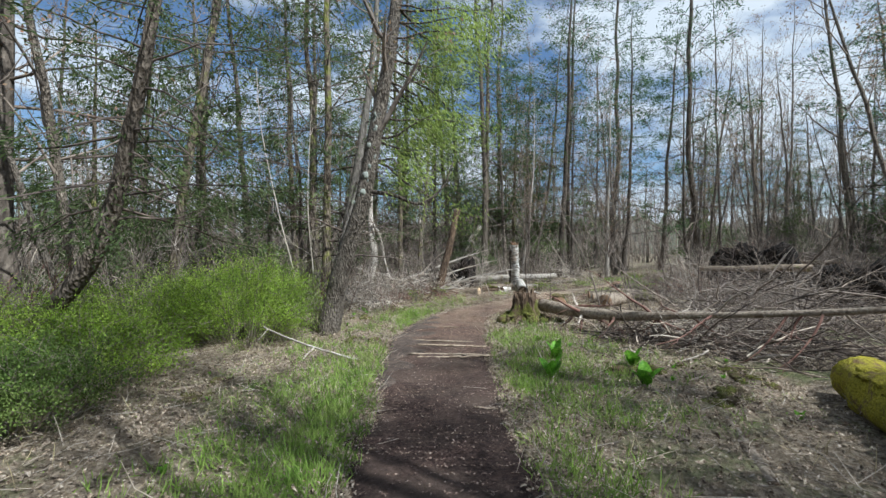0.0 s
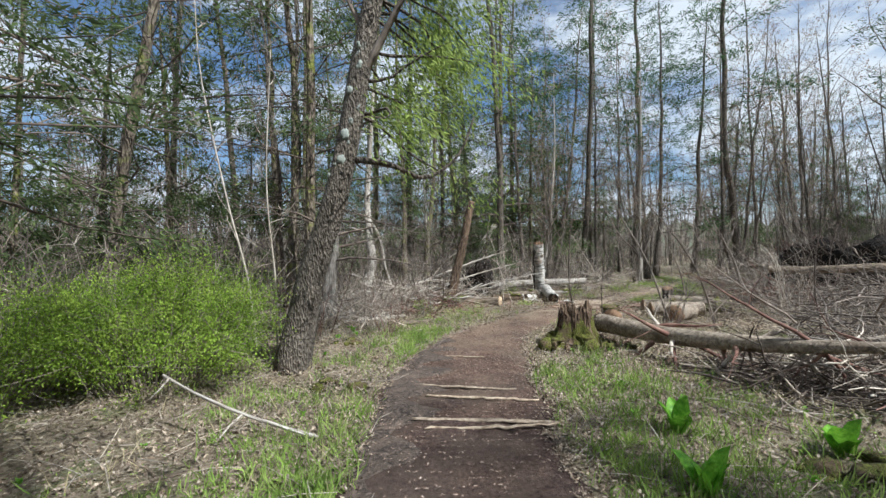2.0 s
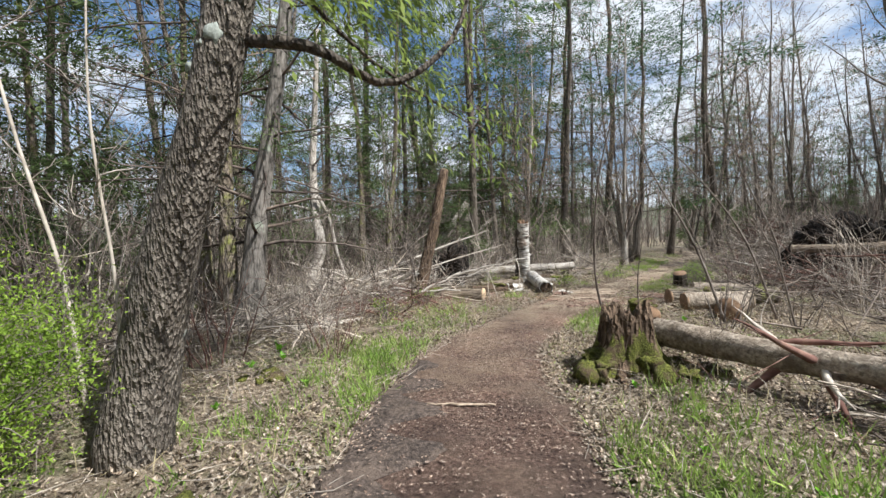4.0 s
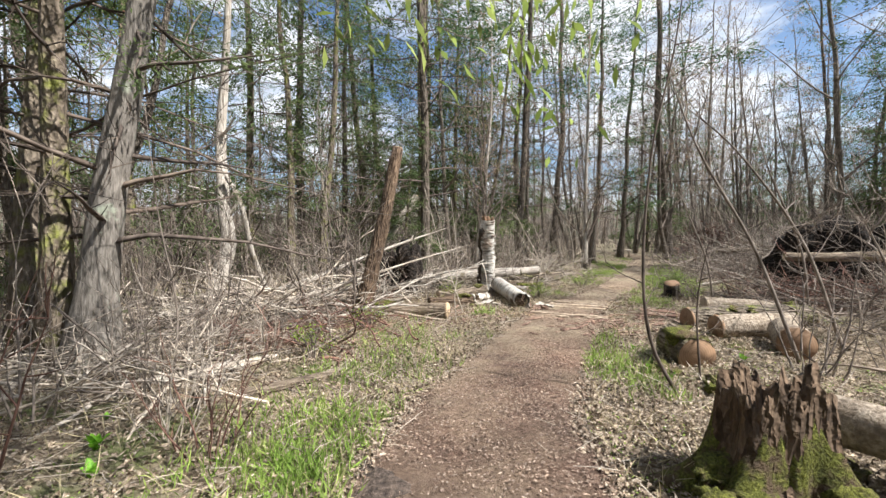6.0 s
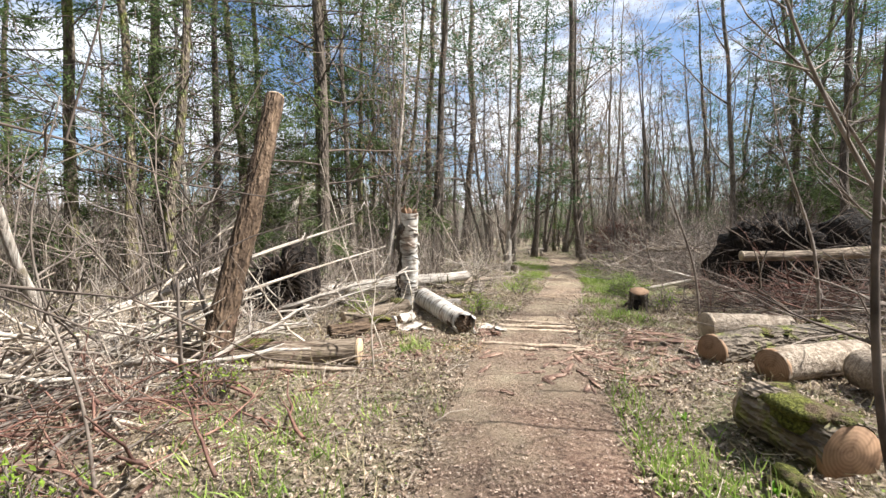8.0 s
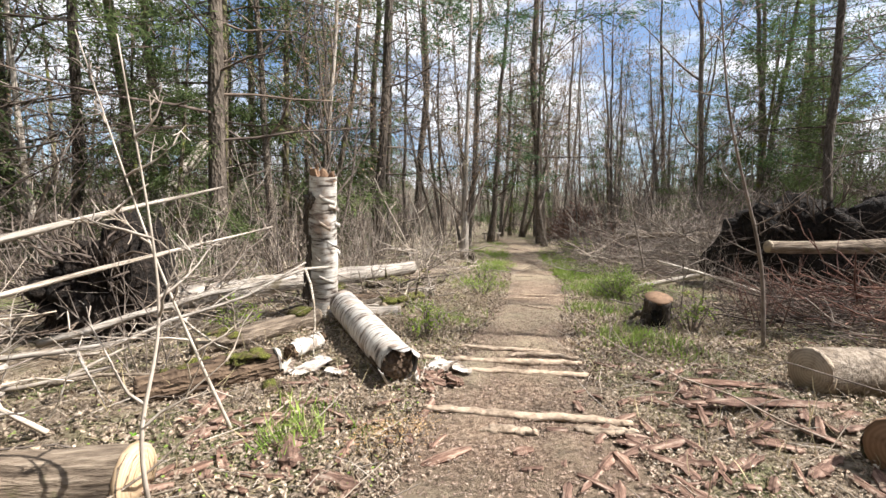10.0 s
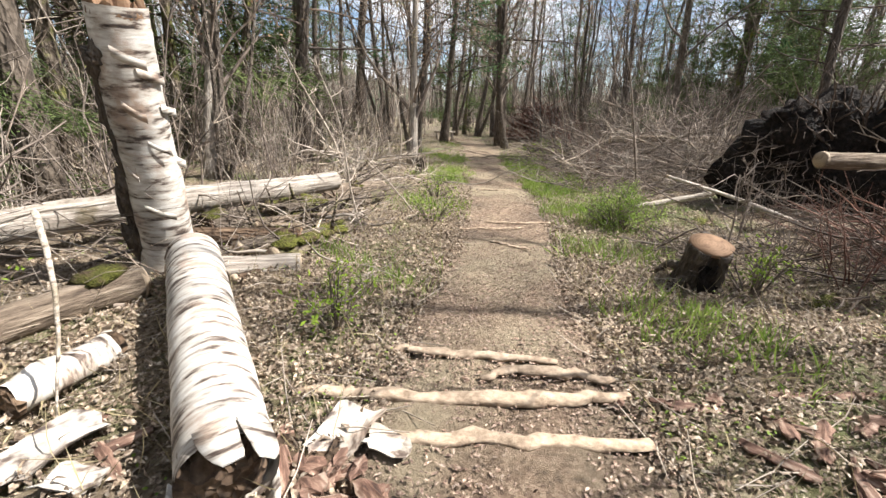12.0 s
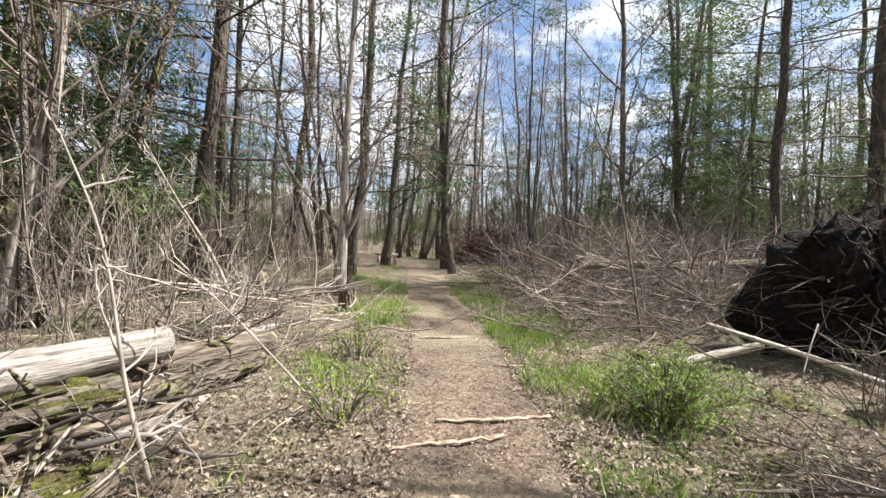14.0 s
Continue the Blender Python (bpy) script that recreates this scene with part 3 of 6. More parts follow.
# trees with a set place: kind, x, y, size, lean to the right
PLACED = [("pine", -0.84, 27.8, 1.3, 0), ("cedar", 2.73, 28.7, 1.35, 1), ("bare", 3.63, 26.5, 1.2, 5), ("bare", 4.67, 24.7, 0.8, 1), ("cedar", 5.94, 28.8, 1.2, 1),
         ("bare", 8.8, 29.9, 1.2, 0), ("pine", 16.4, 32.7, 1.3, 2), ("pine", 11.8, 28.4, 1.35, 2), ("bare", 10.6, 26.8, 1.0, 0), ("pine", 7.3, 27.3, 1.55, 5),
         ("bare", 12.65, 36.2, 1.1, 2), ("bare", 13.4, 33.1, 1.2, 8), ("bare", 25.8, 31.6, 1.0, 0), ("bare", 29.8, 30.9, 1.5, 1), ("bare", 30.6, 30.7, 1.2, 9), ("pine", 32.3, 26, 1.3, 0),
         ("pine", 33.8, 24.1, 1.4, 0), ("pine", 15.2, 39.7, 1.5, 0), ("bare", 26.5, 45.6, 1.4, 0), ("bare", 32.7, 43.9, 1.5, 4), ("bare", 34.2, 43.0, 1.4, -4), ("cedar", 2.43, 25.6, 1.1, 0),
         ("bare", -12.8, 22.5, 1.2, 0), ("bare", -9.4, 25.5, 1.0, -1), ("cedar", -4.75, 14.9, 1.2, 0), ("cedar", -4.05, 14.3, 1.1, 1), ("cedar", -1.4, 20.8, 0.95, 0),
         ("bare", 24, 25, 1.3, 1), ("bare", 20.5, 27.5, 1.2, 0), ("pine", 18.0, 30.3, 1.3, 2), ("bare", 27.5, 24, 1.4, 0), ("cedar", -6.6, 18.5, 1.2, 0),
         ("cedar", -8.2, 12.5, 1.3, -2), ("pine", -9.6, 9.2, 1.3, 0), ("bare", -7.3, 8.7, 0.9, -3), ("cedar", -7.0, 22.5, 1.2, 1), ("bare", -5.3, 16.1, 0.9, 1),
         ("pine", 2.2, 23.2, 1.0, 0), ("cedar", 1.2, 30.5, 1.3, 0), ("bare", 22.5, 37, 1.2, -6), ("bare", 23.5, 36.5, 1.3, 0), ("bare", 21.4, 38, 1.1, 5), ("bare", 28, 38, 1.2, 0),
         ("pine", 9.8, 33.5, 1.3, 0), ("bare", 6.2, 33, 1.1, 0), ("cedar", 4.4, 34.5, 1.3, 0),
         # unseen trees behind the start, added to cast shade over the first stretch
         ("pine", 6.5, -1.2, 0.8, 0), ("cedar", 6.0, -5.0, 1.1, 0), ("pine", 14.0, -3.6, 1.1, 0), ("bare", 5.0, -6, 1.2, 0), ("cedar", 11.5, -3, 1.3, 0),
         # first tree of this row: unseen, added to shade the sawn stump's surroundings
         ("bare", 13.2, 11.0, 1.0, 0), ("cedar", -2.6, 24.5, 1.2, 0), ("cedar", -4.6, 27, 1.3, 0), ("pine", -3.0, 30.5, 1.4, 0), ("cedar", 0.3, 30.2, 1.3, 0), ("pine", 20.4, 19.2, 1.1, 0), ("pine", 22.8, 17.2, 1.2, 0), ("cedar", 24, 20.8, 1.1, 0), ("pine", 26.5, 23.5, 1.2, 0),
         ("young", 23, 20, 1.2, 0), ("young", 26, 17, 1.2, 0), ("young", 27.5, 21.5, 1.5, 0), ("young", 25.5, 23.6, 1.5, 0), ("young", 30, 19, 1.3, 0), ("young", 21, 15.5, 0.8, 0), ("young", 31, 23, 1.2, 0), ("young", 28.5, 26.5, 1.0, 0),
         ("young", -6.5, 26, 1.1, 0), ("young", -3.5, 29, 1.2, 0), ("young", 0.4, 27, 0.9, 0), ("young", 4.6, 29.6, 1.4, 0), ("young", 6.8, 31, 1.1, 0), ("young", 5.2, 36, 1.3, 0), ("young", -9.5, 17, 1.1, 0), ("young", -11, 13, 1.2, 0), ("young", -8.6, 20.5, 1.0, 0),
         ("young", -13, 18, 1.2, 0), ("young", 1.3, 23.6, 0.7, 0), ("young", 12.8, 40, 1.2, 0), ("young", 24, 40, 1.3, 0), ("young", 20, 24.5, 0.5, 0), ("young", 27, 33, 1.0, 0)]
taken = []
for n, (sort, x, y, size, lean) in enumerate(PLACED):
    plant(sort, x, y, size, n * 77 % 360, (0, lean), n)
    taken.append((x, y))
g = np.random.default_rng(5)
made = 0
while made < 225:
    ang, rad = g.uniform(0, 2 * math.pi), 6 + 62 * math.sqrt(g.uniform(0.02, 1))
    x, y = 5 + rad * math.cos(ang), 16 + rad * math.sin(ang)
    if trail_gap(x, y)[0] < 4.0 or (trail_gap(x, y)[0] < 12 and g.uniform() < 0.35) or min(math.hypot(x - a, y - b) for a, b in taken) < 1.5:
        continue
    # the clearing beside the path stays open, and so does the thinned strip behind it
    if (2 < x < 22 and -2 < y < 23) or (-6.5 < x < 3.5 and y < 26 and y > 0) or (9 < x < 22 and 18 < y < 27):
        continue
    if y < -8 and g.uniform() < 0.5:
        continue
    right = x > 10
    sort = g.choice(["bare", "cedar", "pine"], p=[0.56, 0.12, 0.32] if right else [0.48, 0.27, 0.25])
    plant(str(sort), x, y, g.uniform(0.8, 1.35), g.uniform(0, 360), (g.normal(0, 2.5), g.normal(0, 2.5)), int(g.integers(0, 20)))
    taken.append((x, y))
    made += 1

# trees of their own shape beside the path
leaning = [(0, 0, -0.1), (0.18, 0, 0.75), (0.42, -0.05, 1.6), (0.72, -0.12, 2.4), (0.93, -0.12, 3.3), (1.2, -0.05, 4.8), (1.45, 0.05, 6.3), (1.7, 0.2, 9), (1.8, 0.3, 12.5)]
big = make_tree("bare", leaning, 0.215, 31, (-2.53, 9.02, 0.0), "leaning tree with ridged grey bark and pale lichen patches", sides=20, first=0.52, limbs=9, reach=2.2, flare=0.32, tip=0.42)
for k, (z, side, w) in enumerate([(3.29, -0.1, 0.085), (3.2, 0.35, 0.05), (2.97, 0.05, 0.075), (2.9, -0.45, 0.04), (2.75, -0.9, 0.06), (3.5, 0.2, 0.045), (3.7, 0.6, 0.06), (3.95, -0.4, 0.06), (2.6, 0.3, 0.04), (4.3, 0.1, 0.06), (4.6, -0.3, 0.05)]):
    S = Shape()
    x = np.interp(z, [p[2] for p in leaning], [p[0] for p in leaning])
    y = np.interp(z, [p[2] for p in leaning], [p[1] for p in leaning])
    S.blob((x + 0.15 * math.sin(side), y - 0.158 * math.cos(side), z), (w * 0.62, 0.02, w * 0.8), 0.4, k, 9, 16)
    part("lichen_patch", S, M["lichen"], big, "pale grey lichen")
F, S = Shape(), Shape()
g = np.random.default_rng(8)
for k in range(20):
    z = g.uniform(3.4, 7.5)
    x = np.interp(z, [p[2] for p in leaning], [p[0] for p in leaning])
    az = g.uniform(-0.1, 1.5)
    L = g.uniform(1.4, 2.8)
    line = limb_line((x, 0, z), (math.cos(az), math.sin(az) * 0.8, -0.2), L, 7, g, 0.25, 0.2)
    S.tube(line, np.linspace(0.03, 0.006, 7), 4, cap=False)
    at = np.repeat(line[2:] + (0.25, 0.1, 0), 70, 0) + g.normal(0, 0.26, (5 * 70, 3)) - np.array((0, 0, 0.14))
    sprays(F, at, np.tile((math.cos(az), math.sin(az), 0), (len(at), 1)), g, 0.12, 0.03, 0.9)
S.tube(spline([(0.95, -0.1, 3.0), (1.5, -0.2, 2.9), (2.0, 0.1, 2.75), (2.5, 0.2, 3.1), (2.75, 0.3, 3.7)], 14), np.linspace(0.05, 0.012, 14), 7, 0.06)
c = part("hanging_foliage", F, M["cedar_light"], big, "yellow-green drooping cedar sprays")
part("bough", S, M["bark_dark"], c)

bent = [(0, 0, -0.1), (0.5, -0.05, 0.55), (1.1, -0.1, 1.08), (1.62, -0.15, 1.7), (1.93, -0.2, 2.35), (2.2, -0.25, 3.35), (2.45, -0.3, 4.35), (2.8, -0.3, 6.5), (3.1, -0.3, 10)]
make_tree("cedar", bent, 0.135, 41, (-6.1, 5.5, 0.0), "dark leaning cedar bent over the shrubs", sides=14, first=0.45, limbs=44, reach=2.2, dense=56, bark="bark_dark", tip=0.35, spray=0.11, low=0)
make_tree("cedar", [(0, 0, -0.1), (0.12, 0, 1), (0.35, 0.02, 2.6), (0.8, 0.05, 5.2), (1.3, 0.1, 9), (1.6, 0.1, 14)], 0.25, 42, (-3.62, 14.2, 0), "stout grey cedar standing on leaf litter", sides=16, first=0.25, limbs=44, reach=2.6, dense=55, bark="bark_grey", spray=0.12, low=0.45)
dead = make_tree("dead", [(0, 0, -0.1), (-0.08, 0.1, 0.5), (0.1, 0.4, 1.4), (-0.05, 0.7, 2.4), (-0.2, 1.2, 3.9), (-0.1, 1.3, 5.5), (0.1, 1.2, 8)], 0.19, 43, (-3.15, 17.7, 0), "twisted pale dead tree with peeling bark", sides=14, first=0.35, limbs=5, reach=1.2, tip=0.3)
S = Shape()
S.tube(spline([(0.05, 0.6, 2.9), (0.35, 0.5, 2.3), (0.5, 0.8, 1.2), (0.85, 1.0, 0.0)], 12), np.linspace(0.05, 0.065, 12), 8, 0.08)
part("broken_limb", S, M["bark_pale"], dead, "pale broken limb hanging to the ground")
make_tree("grey", [(0, 0, -0.1), (-0.12, 0.05, 1.2), (-0.25, 0, 3.5), (-0.35, 0.1, 7), (-0.3, 0, 12)], 0.10, 44, (-1.38, 27.0, 0), "pale slim trunk of a bare tree", sides=10, bark="bark_pale")
make_tree("grey", [(0, 0, -0.1), (-0.15, 0.1, 0.9), (-0.45, 0.1, 2.4), (-0.55, 0, 5), (-0.5, 0, 9), (-0.4, 0, 14)], 0.15, 45, (16.4, 28.4, 0), "dark tree with a bowed foot leaning over the path", sides=12, first=0.3, bark="bark_dark")
make_tree("grey", [(0, 0, -0.1), (0.05, 0, 1.5), (0.1, 0.05, 3.5), (0.3, 0.1, 8), (0.4, 0.1, 12)], 0.12, 46, (9.5, 25.2, 0), "thin pale-footed tree beside the path", sides=10, bark="bark_pale")
make_tree("grey", [(0, 0, -0.1), (0.1, 0.05, 1.2), (0.35, 0.1, 2.7), (0.5, 0.2, 4.2), (0.75, 0.2, 7), (0.8, 0.2, 11)], 0.12, 47, (4.5, 24.9, 0), "grey smooth-barked leaning tree", sides=12, first=0.2, limbs=12, reach=2.0, bark="bark_pale")


# ---- fallen and cut wood ----
def along(p0, p1):
    """A pose at p0 whose z axis runs to p1."""
    a, b = Vector(p0), Vector(p1)
    return Matrix.Translation(a) @ (b - a).to_track_quat("Z", "Y").to_matrix().to_4x4(), (b - a).length


def log(p0, p1, r0, r1, label, bark="log_bark", ends=("cut_old", "cut_old"), name="log", seed=0, bow=0.0, stubs=0, group="", moss=0, lump=0.05):
    m, L = along(p0, p1)
    ob = thing(name, label, "log", m, group)
    g = np.random.default_rng(seed + 900)
    n = max(8, int(L / 0.12))
    z = np.linspace(0, L, n)
    line = np.stack([bow * np.sin(z / L * np.pi) + 0.02 * np.sin(z * 2.1 + seed), 0.02 * np.sin(z * 1.7 + seed), z], -1)
    rad = np.linspace(r0, r1, n)
    S = Shape()
    S.tube(line, rad, 16, lump, False, seed)
    part("body", S, M[bark], ob)
    for k, (e, zz, r) in enumerate(zip(ends, (0, L), (r0, r1))):
        if not e:
            continue
        S = Shape()
        i = 0 if k == 0 else -1
        sgn = -1 if k == 0 else 1
        c = line[i]
        S.tube([c - (0, 0, 0.03 * sgn), c + (0, 0, 0.006 * sgn)], [r * 1.02, r * 0.97], 16, lump * 0.5, True, seed)
        part("sawn_end", S, M[e], ob)
    for _ in range(stubs):
        zz = g.uniform(0.15, 0.95) * L
        az = g.uniform(0, 6.28)
        r = np.interp(zz, z, rad)
        S = Shape()
        start = np.array((0.6 * r * math.cos(az) + bow * math.sin(zz / L * math.pi), 0.6 * r * math.sin(az), zz))
        S.tube(limb_line(start, (math.cos(az), math.sin(az), 0.5), g.uniform(0.15, 0.55), 5, g, 0.1), np.linspace(r * 0.22 + 0.008, 0.006, 5), 6)
        part("branch_stub", S, M[bark], ob)
    for k in range(moss):
        zz = g.uniform(0.1, 0.9) * L
        r = np.interp(zz, z, rad)
        up = m.to_3x3().inverted() @ Vector((g.normal(0, 0.25), g.normal(0, 0.25), 1))
        up = np.array((up.x, up.y, 0)) / (math.hypot(up.x, up.y) + 1e-6)
        S = Shape()
        S.blob(np.array((bow * math.sin(zz / L * math.pi), 0, zz)) + up * r * 0.80, (0.03 + 0.5 * r * abs(up[1]), 0.03 + 0.5 * r * abs(up[0]), g.uniform(0.06, 0.16)), 0.45, seed + k, 9, 16)
        part("moss_cushion", S, M["moss" if bark == "moss" else "moss_green"], ob, "cushion of moss")
    return ob


# long fallen trunk that rises towards its thin end, propped on its own broken branches
trunk = spline([(2.45, 10.55, 0.36), (2.86, 9.3, 0.37), (3.42, 8.1, 0.47), (4.0, 7.3, 0.58), (5.4, 5.75, 0.86), (6.7, 4.3, 1.2), (8.3, 2.6, 1.5)], 70) - (2.45, 10.55, 0)
trad = np.interp(np.linspace(0, 1, 70), [0, 0.35, 0.55, 1], [0.16, 0.095, 0.052, 0.028])
fallen = thing("fallen_tree", "long fallen trunk with broken branches, lying off a stump", "log", pose(2.45, 10.55, 0))
S = Shape()
S.tube(trunk, trad, 18, 0.05, False, 1)
part("trunk", S, M["log_tan"], fallen)
S = Shape()
S.tube([trunk[0] + (trunk[1] - trunk[0]) * 0.4, trunk[0] - (trunk[1] - trunk[0]) * 0.05], [0.172, 0.165], 18, 0.12, True, 2)
part("broken_end", S, M["rot"], fallen, "dark rotten broken end")
g = np.random.default_rng(901)
for k in range(34):
    f = g.uniform(0.12, 0.98)
    i = min(68, int(f * 69))
    az = g.uniform(0, 2 * math.pi)
    way = np.array((math.cos(az), math.sin(az), g.uniform(-0.9, 0.7) if k % 3 else -1.2))
    line = limb_line(trunk[i], way, g.uniform(0.4, 1.5), 7, g, -0.1, 0.13)
    line[:, 2] = np.maximum(line[:, 2], 0.03)
    S = Shape()
    S.tube(line, np.linspace(trad[i] * 0.3 + 0.006, 0.004, 7), 6, cap=False)
    for _ in range(3):
        w = g.integers(2, 7)
        tw = limb_line(line[w], unit(line[w] - line[w - 1]) + g.normal(0, 0.6, 3), g.uniform(0.2, 0.6), 4, g, 0, 0.12)
        tw[:, 2] = np.maximum(tw[:, 2], 0.02)
        S.tube(tw, np.linspace(0.007, 0.003, 4), 4, cap=False)
    part("broken_branch", S, M["twig_pale" if k % 4 == 0 else "twig_red"], fallen)
log((4.72, 4.8, 0.22), (3.62, 2.5, 0.22), 0.26, 0.25, "rotten log under thick yellow moss", "moss", ("rot", "rot"), "mossy_log", 2, 0, 0, "", 16, 0.12)
log((1.27, 15.93, 0.16), (-2.3, 17.7, 0.16), 0.155, 0.14, "grey fallen log with a fresh sawn end", "log_bark", ("cut", "cut_old"), "log", 3, 0.03, 3, "", 3)
log((5.43, 21.06, 0.43), (1.0, 19.95, 0.36), 0.13, 0.16, "long pale debarked log propped above the ground", "bark_pale", ("cut_old", None), "log", 4, 0.02, 2)
log((3.27, 12.26, 0.19), (3.5, 12.88, 0.2), 0.20, 0.205, "short mossy log with brown sawn face", "bark_moss", ("cut_brown", "cut_old"), "log_section", 5, 0, 0, "cut log sections", 3)
log((4.72, 14.02, 0.19), (6.7, 13.65, 0.2), 0.185, 0.17, "thick brown log section with sawn ends", "bark_moss", ("cut_brown", "cut_old"), "log_section", 6, 0, 1, "cut log sections", 3)
log((4.62, 13.36, 0.19), (5.75, 13.15, 0.2), 0.17, 0.165, "pale barkless log section", "log_tan", ("cut_brown", "cut_old"), "log_section", 7, 0, 0, "cut log sections")
log((4.6, 12.18, 0.22), (5.3, 12.95, 0.21), 0.195, 0.185, "thick pale log section with brown sawn face", "log_tan", ("cut_brown", "cut_old"), "log_section", 8, 0, 0, "cut log sections")
log((5.75, 14.75, 0.2), (6.75, 14.3, 0.18), 0.19, 0.18, "light log section lying on leaf litter", "log_tan", ("cut_old", "cut_old"), "log_section", 9, 0, 0, "cut log sections")
log((2.95, 18.95, 0.15), (1.55, 18.3, 0.13), 0.12, 0.10, "small grey mossy log", "log_bark", ("cut_old", "cut_old"), "log", 10, 0, 1, "", 2)
log((4.05, 18.75, 0.11), (3.15, 19.15, 0.11), 0.11, 0.11, "short pale split log", "bark_pale", ("cut_old", "cut_old"), "log", 11)
log((4.35, 19.55, 0.12), (3.3, 20.1, 0.12), 0.10, 0.10, "short red-brown rotten log", "rot", ("cut_brown", "cut_brown"), "log", 12)
log((6.5, 21.65, 0.14), (4.6, 21.2, 0.16), 0.13, 0.15, "old grey log with a round end", "log_bark", ("cut_old", "cut_old"), "log", 13, 0.03, 1, "", 2)
log((6.2, 21.2, 0.11), (4.9, 20.45, 0.11), 0.085, 0.10, "weathered fissured log beside the path", "bark_moss", ("cut_old", "rot"), "log", 14, 0.02, 1)
log((5.1, 20.85, 0.16), (3.6, 20.3, 0.15), 0.14, 0.15, "mossy rotten log beside others", "bark_moss", ("rot", "rot"), "log", 15, 0.02, 1, "", 5)
log((5.6, 20.6, 0.06), (3.8, 19.7, 0.06), 0.045, 0.06, "thin bare pole beside logs", "bark_pale", ("cut_old", "cut_old"), "pole", 16, 0.03)
log((6.3, 22.6, 0.10), (4.0, 22.2, 0.12), 0.08, 0.10, "brown rotten fallen stem", "rot", ("rot", "rot"), "log", 17, 0.04, 2)
log((2.2, 17.45, 0.12), (1.15, 17.3, 0.10), 0.14, 0.12, "crumbling log with white peeling bark end", "rot", ("birch", "rot"), "rotten_log", 18, 0, 0, "", 4, 0.15)
log((2.75, 18.1, 0.08), (2.35, 17.75, 0.08), 0.09, 0.08, "broken white birch piece", "birch", ("rot", "rot"), "birch_piece", 19, 0, 0, "", 0, 0.12)
log((-3.0, 17.0, 0.12), (1.9, 18.75, 1.78), 0.085, 0.010, "long pale broken limb propped on debris", "bark_pale", ("cut_old", None), "fallen_limb", 20, 0.06, 7)
log((-2.2, 16.6, 0.25), (2.3, 18.2, 1.35), 0.045, 0.006, "thin pale fallen limb", "bark_pale", ("cut_old", None), "fallen_limb", 21, -0.12, 4)
log((-0.1, 23.9, 0.0), (2.04, 24.95, 3.15), 0.15, 0.13, "leaning pale sawn-off trunk", "bark_pale", ("cut_old", "cut"), "leaning_snag", 22, 0.03)
log((-0.45, 14.4, 0.07), (-2.4, 15.05, 0.06), 0.055, 0.05, "thin grey fallen stem", "log_bark", ("cut", "rot"), "fallen_pole", 23, 0.04, 2)
log((-0.85, 15.65, 0.10), (-2.4, 16.1, 0.08), 0.06, 0.05, "thin grey fallen stem", "log_bark", ("rot", "rot"), "fallen_pole", 24, 0.03, 2)
log((-0.6, 13.05, 0.06), (-2.1, 12.35, 0.05), 0.045, 0.05, "bare brown fallen branch", "log_bark", ("rot", "rot"), "fallen_branch", 25, 0.05, 2)
log((-1.4, 13.8, 0.06), (-2.8, 13.1, 0.05), 0.05, 0.05, "pale bare fallen branch", "bark_pale", ("rot", "rot"), "fallen_branch", 26, 0.04, 1)
log((-3.4, 18.1, 0.12), (-4.2, 16.6, 0.10), 0.10, 0.10, "pale fallen log among twigs", "bark_pale", ("rot", "rot"), "log", 27)
log((9.9, 16.7, 0.95), (12.8, 14.9, 1.0), 0.10, 0.14, "grey trunk of an uprooted tree", "log_bark", ("cut_old", None), "uprooted_tree", 28)
log((2.9, 4.35, 0.05), (2.3, 2.9, 0.05), 0.05, 0.06, "grey weathered broken branch", "log_tan", ("rot", "rot"), "fallen_branch", 29, 0.03, 1)
log((9.3, 18.75, 0.05), (10.2, 17.9, 0.30), 0.05, 0.045, "pale broken branch on moss", "bark_pale", ("cut_old", "cut_old"), "fallen_branch", 30)
log((9.2, 18.2, 0.62), (10.1, 16.6, 0.04), 0.02, 0.035, "curved grey fallen branch", "bark_pale", ("cut_old", "cut_old"), "fallen_branch", 31, 0.15, 1)
log((12.2, 21.0, 0.9), (16.5, 17.8, 1.1), 0.08, 0.10, "grey fallen trunk above brush", "log_bark", ("cut_old", None), "fallen_tree", 32, 0.05, 6)
log((-1.9, 6.2, 0.03), (-4.0, 5.0, 0.04), 0.02, 0.02, "thin grey fallen branch", "log_bark", ("rot", "rot"), "fallen_branch", 33, 0.12, 2)
log((-1.35, 6.6, 0.03), (-3.0, 7.0, 0.5), 0.018, 0.012, "thin dead branch resting on a shrub", "bark_pale", ("rot", None), "fallen_branch", 34, 0.1, 2)

